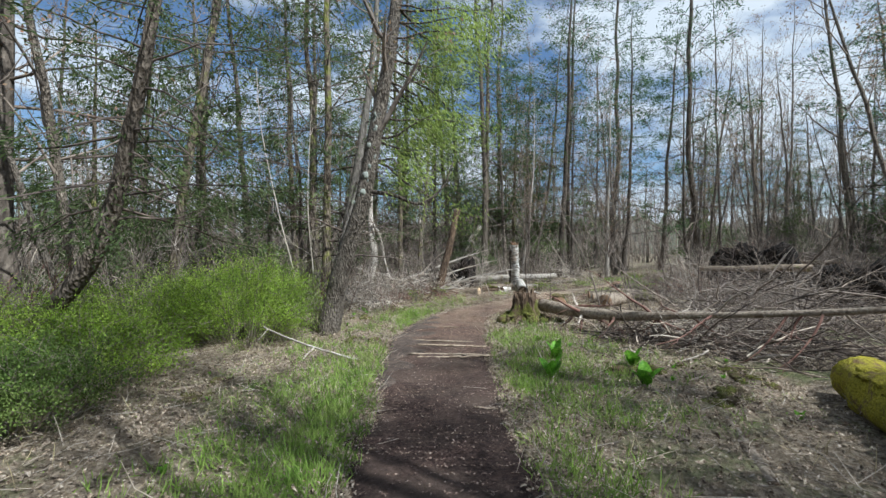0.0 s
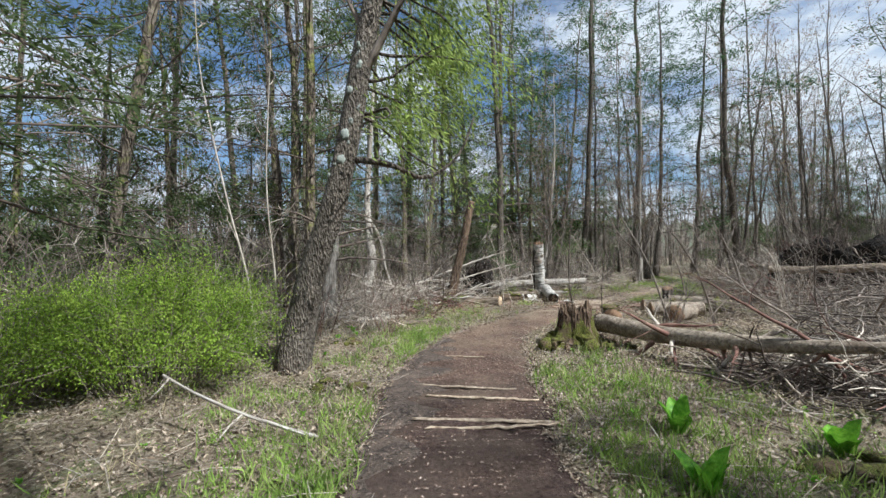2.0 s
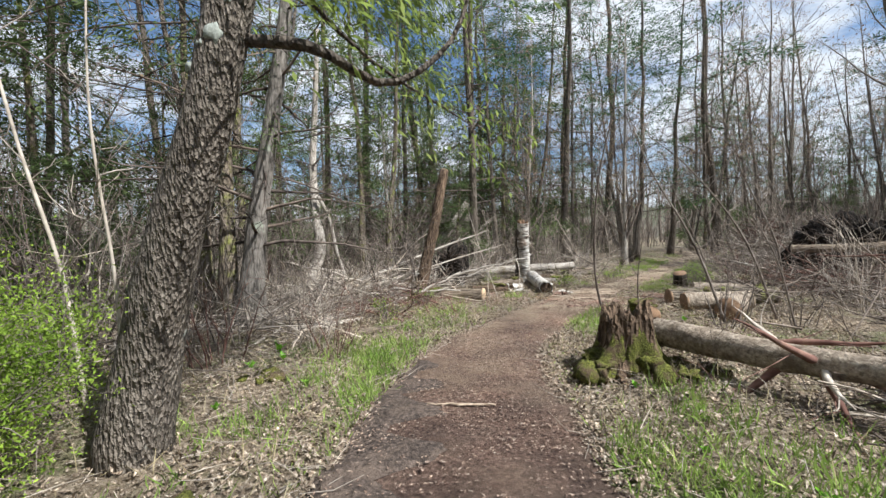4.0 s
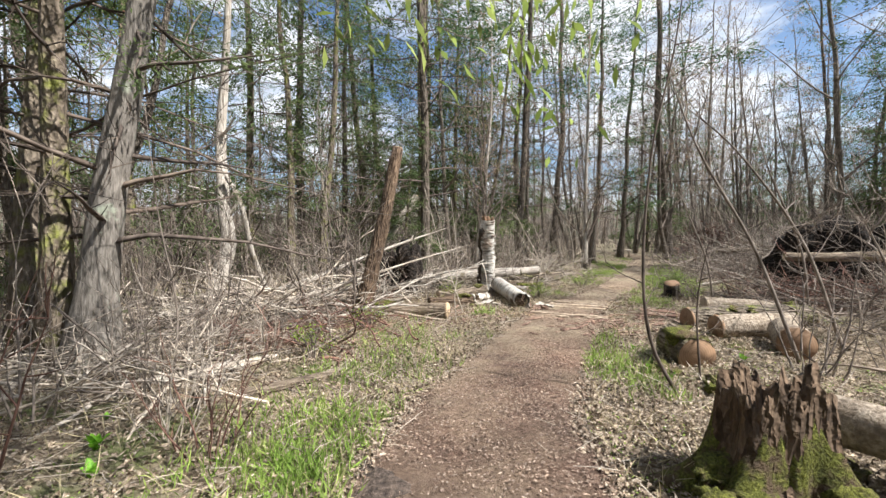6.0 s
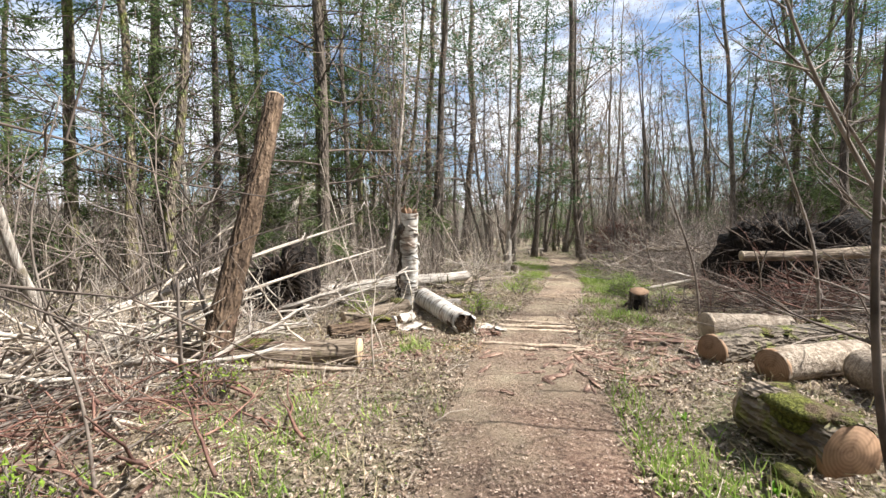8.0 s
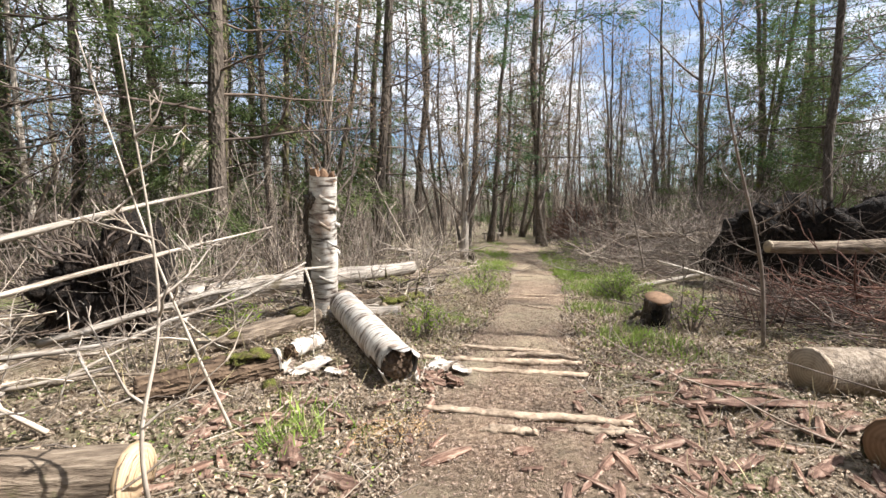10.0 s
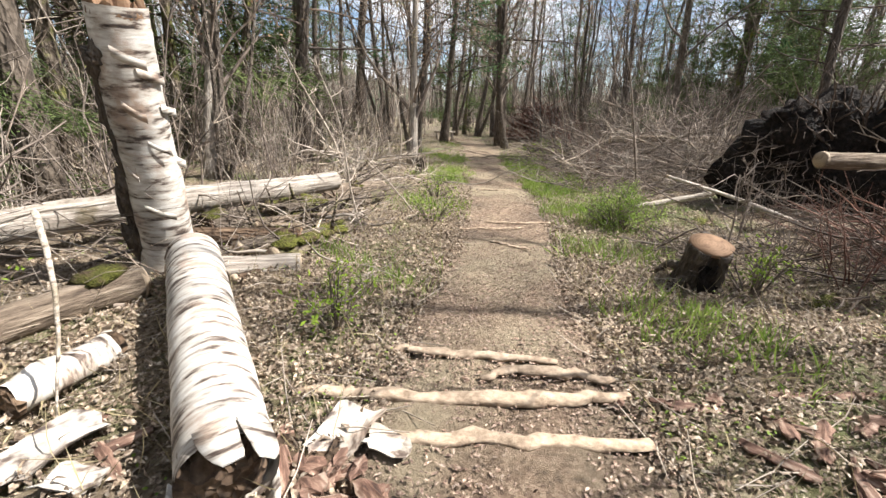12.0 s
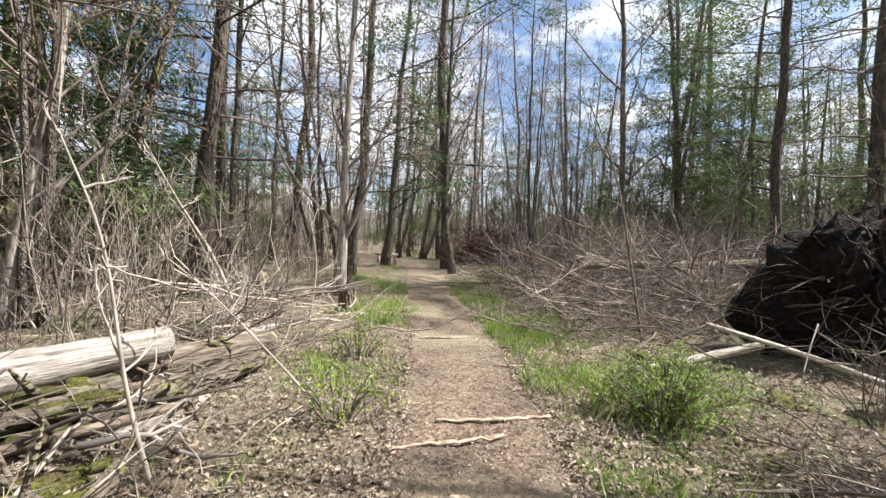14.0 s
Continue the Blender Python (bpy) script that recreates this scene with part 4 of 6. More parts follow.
# heap of thin old stems in front of the pale log
for k, (a, b, r, bark) in enumerate([((5.75, 20.9, 0.10), (3.9, 20.0, 0.10), 0.065, "bark_moss"), ((5.45, 20.25, 0.07), (3.7, 20.0, 0.09), 0.05, "log_bark"), ((5.2, 19.9, 0.08), (3.7, 19.45, 0.10), 0.075, "bark_moss"),
                                     ((5.1, 19.75, 0.07), (4.0, 19.9, 0.20), 0.03, "log_bark"), ((6.0, 21.6, 0.08), (4.4, 20.9, 0.12), 0.06, "rot"), ((5.9, 20.95, 0.16), (4.6, 20.75, 0.20), 0.045, "log_bark"),
                                     ((4.9, 19.55, 0.12), (3.9, 19.0, 0.14), 0.085, "bark_moss"), ((5.5, 20.5, 0.12), (4.0, 20.1, 0.2), 0.035, "log_bark"), ((4.45, 19.2, 0.06), (3.5, 18.75, 0.07), 0.05, "rot"),
                                     ((5.05, 20.5, 0.22), (4.2, 20.4, 0.26), 0.05, "bark_moss"), ((6.4, 22.0, 0.08), (5.0, 21.5, 0.10), 0.05, "log_bark"), ((7.0, 22.6, 0.10), (5.6, 22.0, 0.12), 0.045, "bark_pale")]):
    log(a, b, r * 0.85, r, {"bark_moss": "thin rotten stem grown with moss", "log_bark": "thin brown stem with old bark", "bark_pale": "thin pale barkless stem", "rot": "thin crumbling red-brown stem"}[bark], bark, ("rot", "cut_old"), "old_stem", 60 + k, 0.04, 3, "heap of old stems", 4 if bark == "bark_moss" else 0, 0.09)
# crooked pale limbs thrown over each other
g = np.random.default_rng(215)
for k in range(26):
    x, y = g.uniform(-3.6, 0.6), g.uniform(15.4, 17.9)
    az, L, z0 = g.uniform(-0.7, 0.7) + (math.pi if k % 2 else 0), g.uniform(0.9, 2.6), g.uniform(0.05, 0.45)
    m, L = along((x, y, z0), (x + L * math.cos(az), y + L * math.sin(az) * 0.6, z0 + g.uniform(-0.04, 0.5)))
    ob = thing("dead_limb", "crooked pale dead limb in a tangle", "branch", m, "pale limbs in the tangle")
    line = limb_line((0, 0, 0), (0, 0, 1), L, 9, g, 0, 0.13)
    r = g.uniform(0.014, 0.038)
    S = Shape()
    S.tube(line, np.linspace(r, r * 0.35, 9), 8, 0.07, True, k)
    part("limb", S, M["bark_pale" if k % 3 else "log_tan"], ob)
    for _ in range(3):
        i = g.integers(2, 8)
        S = Shape()
        S.tube(limb_line(line[i], unit(line[i] - line[i - 1]) + g.normal(0, 0.55, 3), L * g.uniform(0.2, 0.45), 6, g, 0, 0.14), np.linspace(r * 0.45, 0.004, 6), 5, 0.05)
        part("side_branch", S, M["bark_pale" if k % 3 else "log_tan"], ob)

# sawn leaning post
m, L = along((-0.32, 16.3, -0.08), (0.5, 17.06, 3.36))
post = thing("leaning_dead_trunk", "dark leaning dead trunk sawn off at the top", "tree trunk", m)
S = Shape()
S.tube(spline([(0, 0, 0), (0.01, 0, 1.0), (-0.015, 0, 2.2), (0, 0, L)], 26), np.linspace(0.155, 0.115, 26), 18, 0.08, True, 3)
part("trunk", S, M["rot"], post)
S = Shape()
S.tube(spline([(0.16, 0.05, 0), (0.12, 0.03, 0.8), (0.09, 0, 1.5)], 10), np.linspace(0.08, 0.04, 10), 9, 0.1, True, 4)
part("split_stem", S, M["bark_dark"], post)
S = Shape()
S.tube([(0, 0, L - 0.01), (0, 0, L + 0.012)], [0.113, 0.108], 18, 0.03, True, 3)
part("sawn_top", S, M["cut"], post, "pale sawn top")

# broken birch and its fallen piece
m, L = along((3.2, 19.55, -0.05), (3.1, 19.08, 1.98))
snag = thing("birch_snag", "broken-off birch trunk with peeling white bark", "tree trunk", m)
S = Shape()
S.tube(spline([(0, 0, 0), (0.01, 0, 0.8), (-0.01, 0, 1.4), (0, 0, L)], 40), np.interp(np.linspace(0, 1, 40), [0, 0.12, 1], [0.25, 0.195, 0.175]), 28, 0.014, False, 6)
part("trunk", S, M["birch"], snag)
S = Shape()
ang = np.linspace(0, 2 * np.pi, 25)[:-1]
g = np.random.default_rng(3)
tops = L + 0.03 + 0.07 * np.cos(ang - 2.4) + g.uniform(-0.08, 0.08, 24)
ring = lambda r, z: np.stack([r * np.cos(ang), r * np.sin(ang), z + 0 * ang], -1)
rows = np.vstack([ring(0.174, L - 0.06), ring(0.168, tops), ring(0.13, tops - 0.02), ring(0.08, L - 0.12)])
j = np.arange(24)
S.add(rows, np.vstack([np.stack([24 * k + j, 24 * k + (j + 1) % 24, 24 * (k + 1) + (j + 1) % 24, 24 * (k + 1) + j], -1) for k in range(3)]), np.stack([72 + j[1:-1], 72 + j[2:], np.full(22, 72)], -1))
part("splintered_top", S, M["cut_brown"], snag, "orange-brown splintered wood", False)
# dark blobs paint the trunk's shade on its side away from the sun
away = m.to_3x3().inverted() @ Vector((-0.86, 0.3, 0))
for z0, zl, turn in ((0.35, 0.34, 0.0), (0.95, 0.26, 0.25), (1.5, 0.2, -0.15), (1.75, 0.08, 0.5)):
    a0 = math.atan2(away.y, away.x) + turn
    S = Shape()
    S.blob((0.17 * math.cos(a0), 0.17 * math.sin(a0), z0), (0.065, 0.065, zl), 0.5, int(z0 * 10), 16, 18)
    part("bark_scar", S, M["bark_dark"], snag, "dark patch painted as the trunk's shaded side")
for k in range(13):
    S = Shape()
    az, z0 = g.uniform(-2.6, 0.6), g.uniform(0.4, L)
    arc = az + np.linspace(0, g.uniform(0.5, 1.1), 6)
    out = 0.186 + np.linspace(0, g.uniform(0.02, 0.12), 6) ** 1.2
    h = g.uniform(0.025, 0.07)
    lower = np.stack([out * np.cos(arc), out * np.sin(arc), z0 - np.linspace(0, 0.08, 6)], -1)
    v = np.vstack([lower, lower + (0, 0, h), lower + np.stack([-0.006 * np.cos(arc), -0.006 * np.sin(arc), h + 0 * arc], -1), lower - np.stack([0.006 * np.cos(arc), 0.006 * np.sin(arc), 0 * arc], -1)])
    jj = np.arange(5)
    S.add(v, np.vstack([np.stack([6 * a + jj, 6 * a + jj + 1, 6 * b + jj + 1, 6 * b + jj], -1) for a, b in ((0, 1), (1, 2), (2, 3), (3, 0))]))
    part("bark_curl", S, M["birch"], snag, "curled strip of peeling birch bark")

m, L = along((3.04, 16.62, 0.165), (3.3, 18.95, 0.27))
bl = thing("birch_log", "white birch log with dark bands and torn end", "log", m)
S = Shape()
S.tube(spline([(0, 0, 0.05), (0, 0, 1.2), (0, 0, L)], 34), np.interp(np.linspace(0, 1, 34), [0, 1], [0.165, 0.185]), 28, 0.012, False, 8)
part("body", S, M["birch"], bl)
S = Shape()
S.tube([(0, 0, 0.4), (0, 0, 0.14), (0, 0, 0.05), (0, 0, 0.01)], [0.15, 0.15, 0.135, 0.09], 18, 0.14, True, 2)
part("rotten_core", S, M["rot"], bl, "dark rotten core")
S = Shape()
S.tube([(0, 0, L - 0.1), (0, 0, L)], [0.18, 0.175], 14, 0.05, True, 2)
part("broken_end", S, M["rot"], bl, "brown broken end")
for k in range(5):
    S = Shape()
    az = k * 1.25 + g.uniform(-0.5, 0.5)
    tipr = g.uniform(0.10, 0.2)
    pts = [(0.165 * math.cos(az), 0.165 * math.sin(az), 0.12), (0.17 * math.cos(az + 0.1), 0.17 * math.sin(az + 0.1), 0.0), (tipr * math.cos(az + 0.25), tipr * math.sin(az + 0.25), -g.uniform(0.02, 0.13))]
    q = spline(pts, 6)
    side = np.array((-math.sin(az), math.cos(az), 0))
    w = np.array([0.075, 0.075, 0.068, 0.06, 0.052, 0.036])[:, None] * g.uniform(0.6, 1.1)
    out = np.array((math.cos(az), math.sin(az), 0)) * 0.005
    v = np.vstack([q - side * w, q + side * w, q + side * w + out, q - side * w + out])
    jj = np.arange(5)
    S.add(v, np.vstack([np.stack([6 * a + jj, 6 * a + jj + 1, 6 * b + jj + 1, 6 * b + jj], -1) for a, b in ((0, 1), (1, 2), (2, 3), (3, 0))]))
    part("torn_bark", S, M["birch"], bl, "torn white bark flap")


# ---- stumps ----
def stump(x, y, r, h, label, jag, seed, bark="rot", top=None, lean=(0, 0), roots=6, flare=1.25):
    ob = thing("stump", label, "tree stump", pose(x, y, g1(x, y) - 0.05, lean[0], lean[1], 0))
    g = np.random.default_rng(seed)
    n = 80
    ang = np.arange(n) * 2 * np.pi / n
    zz = np.linspace(0, 1, 12)
    lobe = sum(0.09 * np.cos(k * ang + g.uniform(0, 6)) for k in (2, 3, 5, 7))
    spike = np.clip(sum(np.sin(k * ang + g.uniform(0, 6)) / 2 for k in (2, 3, 7, 13, 21)), -1.2, 1.5) * jag + g.normal(0, jag * 0.3, n)
    rows = []
    for z in zz:
        fl = 1 + flare * np.exp(-z * 4.6) * (0.75 + 1.6 * lobe * 3)
        rr = r * np.maximum(0.7, fl) * (1 + lobe * 0.7) * (1 + g.normal(0, 0.02, n))
        rows.append(np.stack([rr * np.cos(ang), rr * np.sin(ang), z * h + spike * np.clip(z - 0.45, 0, 1) / 0.55], -1))
    inner = rows[-1] * (0.72, 0.72, 1) - (0, 0, 0.02)
    deep = rows[-1] * (0.5, 0.5, 0) + (0, 0, h * (0.55 if jag > 0.02 else 0.985))
    S = Shape()
    allrows = rows + [inner, deep]
    j = np.arange(n)
    k = (j + 1) % n
    S.add(np.vstack(allrows + [np.array([[0, 0, h * (0.5 if jag > 0.02 else 0.985)]])]), np.vstack([np.stack([n * i + j, n * i + k, n * (i + 1) + k, n * (i + 1) + j], -1) for i in range(len(allrows) - 1)]),
          np.stack([n * (len(allrows) - 1) + j, n * (len(allrows) - 1) + k, np.full(n, n * len(allrows))], -1))
    part("body", S, M[bark], ob)
    if jag > 0.05:
        S = Shape()
        edge = 0.66 + 0.14 * np.sin(ang * 3 + 1) + 0.12 * np.sin(ang * 5 + 2) + g.normal(0, 0.05, n)
        skirt = []
        for q in np.linspace(0, 1, 8):
            row = np.array([[np.interp(q * e, zz, [rw[i, c] for rw in rows]) for c in range(3)] for i, e in enumerate(edge)])
            row[:, :2] *= 1 + 0.05 * (1 - q ** 3) + g.normal(0, 0.012, (n, 1)) * (1 - q)
            if q == 1:
                row[:, :2] *= 0.97
            skirt.append(row)
        S.add(np.vstack(skirt), np.vstack([np.stack([n * i + j, n * i + k, n * (i + 1) + k, n * (i + 1) + j], -1) for i in range(7)]))
        part("moss_skirt", S, M["moss_green"], ob, "green moss over the foot")
    if top:
        S = Shape()
        S.tube([(0, 0, h - 0.02), (0, 0, h + 0.008)], [r * 0.98, r * 0.94], 24, 0.06, True, seed)
        part("sawn_top", S, M[top], ob, "sawn top with rings")
    for i in range(roots):
        az = i * 2 * math.pi / roots + g.uniform(-0.3, 0.3)
        L = r * g.uniform(2.0, 3.4)
        S = Shape()
        S.tube(spline([(r * 0.8 * math.cos(az), r * 0.8 * math.sin(az), h * 0.28), (r * 1.5 * math.cos(az), r * 1.5 * math.sin(az), 0.10), (L * math.cos(az + 0.2), L * math.sin(az + 0.2), -0.02)], 9), np.linspace(r * 0.33, r * 0.1, 9), 8, 0.1, True, i)
        part("root", S, M[bark], ob)
    return ob


old = stump(1.93, 10.25, 0.25, 0.72, "hollow rotten stump with jagged top and mossy foot", 0.065, 4)
g = np.random.default_rng(77)
for k in range(9):
    az, rr = g.uniform(2.9, 5.4), g.uniform(0.36, 0.70)
    S = Shape()
    S.blob((rr * math.cos(az), rr * math.sin(az), 0.27 - 0.40 * (rr - 0.35)), (g.uniform(0.06, 0.14), g.uniform(0.06, 0.14), g.uniform(0.04, 0.08)), 0.45, k, 9, 16)
    part("moss_cushion", S, M["moss_green"], old, "green moss")
cut = stump(6.72, 16.68, 0.165, 0.44, "sawn stump with pale slanted top and dark bark", 0.0, 5, bark="bark_dark", top="cut_brown", lean=(13, -12), roots=4, flare=0.45)
S = Shape()
S.blob((-0.12, -0.10, 0.2), (0.08, 0.08, 0.2), 0.4, 6, 12, 18)
part("hollow", S, M["soil"], cut, "black rotten hollow in the bark")
stump(8.4, 23.2, 0.10, 0.42, "small pale stump beside the path", 0.03, 6, bark="bark_moss", roots=3)


# ---- uprooted root plates ----
def root_plate(x, y, turn, w, h, label, seed, roots=40):
    ob = thing("root_plate", label, "uprooted tree", pose(x, y, g1(x, y), 0, 0, turn))
    g = np.random.default_rng(seed)
    S = Shape()
    for k in range(22):
        S.blob((g.uniform(-0.42, 0.42) * w, g.uniform(-0.15, 0.2), h * g.uniform(0.2, 0.75)), (w * g.uniform(0.08, 0.2), 0.25, h * g.uniform(0.12, 0.34)), 0.4, seed + k, 12, 20)
    S.blob((0, 0.1, h * 0.3), (w * 0.52, 0.4, h * 0.36), 0.25, seed + 9, 12, 22)
    part("soil", S, M["soil"], ob, "black earth")
    S = Shape()
    for k in range(roots):
        a, q = g.uniform(0, 2 * math.pi), g.uniform(0.2, 0.9)
        p = np.array((0.5 * w * q * math.cos(a), -0.15, h * (0.5 + 0.42 * q * math.sin(a))))
        line = limb_line(p, (math.cos(a), g.uniform(-1.0, 0.1), math.sin(a) * 0.8), g.uniform(0.25, 0.7) * h, 7, g, -0.1, 0.22)
        line[:, 2] = np.maximum(line[:, 2], 0.01)
        S.tube(line, np.linspace(g.uniform(0.006, 0.028), 0.003, 7), 5, cap=False)
    part("root_tangle", S, M["twig_dark"], ob, "tangled torn roots")
    return ob


root_plate(12.05, 16.75, -57, 2.7, 1.75, "upturned root plate of black earth and torn roots", 20, 190)
root_plate(10.9, 11.2, -45, 2.0, 1.15, "dark upturned roots of a fallen tree", 30, 130)
root_plate(0.66, 19.85, -40, 1.35, 1.3, "dark upturned root plate of a fallen pale trunk", 40, 150)


# ---- brush ----
def brush(x, y, sx, sy, h, count, material, label, seed, length=(0.6, 1.8), thick=0.010, name="brush_pile", twigs=2, flat=0.5):
    """A heap of dead branches that cannot be counted."""
    g = np.random.default_rng(seed)
    S = Shape()
    for _ in range(count):
        px, py = x + g.normal(0, 0.5) * sx, y + g.normal(0, 0.5) * sy
        if trail_gap(px, py)[0] < 0.45:
            continue
        fall = math.exp(-(((px - x) / sx) ** 2 + ((py - y) / sy) ** 2))
        az = g.uniform(0, 2 * math.pi)
        L = g.uniform(*length)
        start = np.array((px, py, g1(px, py) + h * fall * g.uniform(0, 1) ** 1.5))
        line = limb_line(start, (math.cos(az), math.sin(az), g.uniform(-0.35, flat)), L, 6, g, 0.0, 0.17)
        line[:, 2] = np.maximum(line[:, 2], 0.02)
        r = thick * (0.35 + 1.9 * g.uniform(0, 1) ** 3)
        S.tube(line, np.linspace(r, r * 0.35, 6), 4, cap=False)
        for _ in range(twigs):
            i = g.integers(1, 5)
            l2 = limb_line(line[i], unit(line[i] - line[i - 1]) + g.normal(0, 0.6, 3), L * g.uniform(0.2, 0.5), 4, g, 0.0, 0.2)
            l2[:, 2] = np.maximum(l2[:, 2], 0.02)
            S.tube(l2, np.linspace(r * 0.55, r * 0.2, 4), 3, cap=False)
    return tagged(part(name, S, material), label, "brush", kind="stuff")


brush(-2.1, 16.9, 2.3, 1.4, 0.75, 240, M["twig_pale"], "tangle of pale dead branches", 50, (0.6, 2.0), 0.017)
brush(-2.3, 16.7, 2.3, 1.6, 0.6, 240, M["twig"], "tangle of grey-brown dead branches", 150, (0.5, 1.8), 0.012)
brush(1.2, 19.4, 1.8, 0.8, 0.7, 60, M["twig_pale"], "pale broken branches over a fallen tree", 51)
brush(-2.6, 14.6, 2.0, 1.8, 0.4, 200, M["twig"], "brown fallen twigs on leaf litter", 52)
brush(3.9, 8.2, 1.0, 1.2, 0.3, 260, M["twig_dark"], "dark broken branches under a fallen trunk", 53, (0.4, 1.3), 0.009)
brush(5.4, 7.2, 1.6, 1.3, 0.35, 420, M["twig_dark"], "dark brown dry branches round a fallen trunk", 153, (0.5, 1.6), 0.010)
brush(4.6, 7.8, 1.6, 1.4, 0.45, 130, M["twig_pale"], "pale bent branches over a fallen trunk", 154, (0.5, 1.5), 0.011)
brush(7.4, 9.6, 2.2, 1.8, 1.0, 480, M["twig"], "grey tangle of a fallen tree crown", 155, (0.8, 2.2), 0.012)
brush(6.8, 7.6, 2.6, 1.6, 0.2, 380, M["twig_dark"], "dark twigs matted on bare soil", 156, (0.4, 1.4), 0.008)
brush(9.8, 12.8, 3.4, 2.8, 0.75, 650, M["twig"], "grey brushwood of a fallen tree crown", 54, (0.8, 2.4))
brush(13.6, 20.5, 3.2, 3.2, 1.15, 800, M["twig"], "grey brushwood heaped beside the path", 55, (0.8, 2.4))
brush(8.4, 15.6, 1.3, 1.0, 0.3, 320, M["twig_dark"], "fallen twigs among old logs", 56, (0.4, 1.2), 0.007)
brush(22.6, 31.6, 1.5, 1.4, 2.2, 800, M["twig_red"], "heaped pile of reddish-brown cut branches", 57, (0.8, 2.0), 0.022)
brush(4.4, 20.3, 1.5, 1.3, 0.2, 80, M["twig"], "dry twigs between old logs", 58, (0.4, 1.5), 0.010)
brush(4.6, 19.7, 1.2, 0.9, 0.2, 40, M["twig_pale"], "pale sticks over rotten logs", 158, (0.4, 1.2), 0.011)
brush(6.3, 22.2, 1.2, 1.3, 0.5, 110, M["twig"], "thin grey-brown brushwood beside the path", 159, (0.5, 1.4), 0.007)
brush(10.6, 19.8, 1.6, 1.6, 0.5, 300, M["twig"], "grey brushwood before an upturned root plate", 160, (0.5, 1.5), 0.006, twigs=4)
brush(13.2, 20.2, 3.0, 3.0, 1.3, 300, M["twig_pale"], "pale fine branches over the brushwood", 165, (0.6, 1.9), 0.007, twigs=5)
brush(16.5, 20.0, 4.5, 4.0, 1.5, 900, M["twig"], "wide grey brushwood of fallen tree crowns", 161, (1.0, 2.8), 0.014)
brush(9.4, 15.2, 1.4, 1.2, 0.55, 320, M["twig_red"], "brown brushwood and moss beside a stump", 162, (0.5, 1.5), 0.009)
brush(-3.2, 13.6, 1.8, 1.6, 0.35, 220, M["twig_pale"], "pale dead sticks on leaf litter", 163, (0.5, 1.6), 0.011)
brush(-0.9, 14.8, 1.5, 1.2, 0.3, 160, M["twig_red"], "red-brown dry sticks beside fallen stems", 164, (0.4, 1.3), 0.009)
brush(6.6, 22.9, 1.4, 0.8, 0.6, 90, M["twig_pale"], "pale dead branches beside the path", 59)
brush(1.6, 20.6, 2.4, 1.4, 0.7, 220, M["twig"], "brushwood behind a pale log", 60)
brush(7.7, 17.0, 1.0, 0.7, 0.15, 140, M["twig"], "broken twigs round a sawn stump", 63, (0.3, 0.9), 0.007)
brush(-5.5, 11.5, 2.4, 2.2, 0.5, 200, M["twig"], "tangled grey fallen branches", 61)
brush(17.5, 24.5, 2.5, 2.5, 0.9, 260, M["twig"], "far heap of grey brushwood", 62, (0.8, 2.2))


# ---- shrubs ----
def leafy_shrub(x, y, sx, sy, h, count, label, seed, leaf=0.034, stems=40, name="green_shrub", material="bush", spread=0.5):
    ob = thing(name, label, "shrub", pose(x, y, g1(x, y)))
    g = np.random.default_rng(seed)
    S, ends = Shape(), []
    for _ in range(stems):
        az, q = g.uniform(0, 2 * math.pi), math.sqrt(g.uniform(0, 1))
        tip = np.array((sx * q * math.cos(az), sy * q * math.sin(az), h * (1.0 - 0.55 * q * q) * g.uniform(0.75, 1.06)))
        foot = np.array((tip[0] * spread, tip[1] * spread, 0.0))
        line = spline([foot, foot * 0.5 + tip * 0.5 + (0, 0, 0.08 * h), tip], 8)
        S.tube(line, np.linspace(0.010, 0.003, 8), 4, cap=False)
        for k in range(5):
            i = g.integers(2, 8)
            tw = limb_line(line[i], unit(tip - foot) + g.normal(0, 0.8, 3), g.uniform(0.18, 0.5) * h, 4, g, 0.1)
            S.tube(tw, np.linspace(0.004, 0.002, 4), 3, cap=False)
            ends.append(tw)
    ends = np.array(ends)
    pick = g.integers(0, len(ends), count)
    f = g.uniform(0, 2.999, count)
    i = f.astype(int)
    at = ends[pick, i] + (ends[pick, i + 1] - ends[pick, i]) * (f - i)[:, None] + g.normal(0, 0.06 * h, (count, 3))
    at[:, 2] = np.maximum(at[:, 2], 0.03)
    F = Shape()
    F.leaves(at, g.normal(0, 1, (count, 3)) + (0, 0, 0.5), g.normal(0, 0.6, (count, 3)) + (0, 0, 1), leaf * g.uniform(0.6, 1.4, count), leaf * 0.42 * g.uniform(0.6, 1.4, count))
    part("foliage", F, M[material], ob)
    part("stem", S, M["twig"], ob)
    return ob


leafy_shrub(-4.0, 8.4, 1.5, 1.35, 1.42, 60000, "rounded shrub in fresh yellow-green leaf", 70, stems=110)
leafy_shrub(-5.6, 7.6, 1.5, 1.4, 1.25, 26000, "green shrub below a leaning cedar", 71, stems=80)
leafy_shrub(-4.7, 5.4, 1.25, 1.2, 1.05, 30000, "low sprawling green shrub", 72, stems=80)
leafy_shrub(-4.3, 4.1, 1.05, 0.95, 0.8, 26000, "low dark olive shrub with dense fine leaves", 76, 0.03, 70, "olive_shrub", "bush_dark")
leafy_shrub(-7.3, 6.2, 1.6, 1.6, 1.2, 12000, "green shrub below bare trees", 73, stems=60)
leafy_shrub(8.05, 18.2, 0.5, 0.5, 0.52, 4200, "small bright green tufted shrub beside the path", 74, 0.03, 60, "low_shrub", "grass", 0.25)
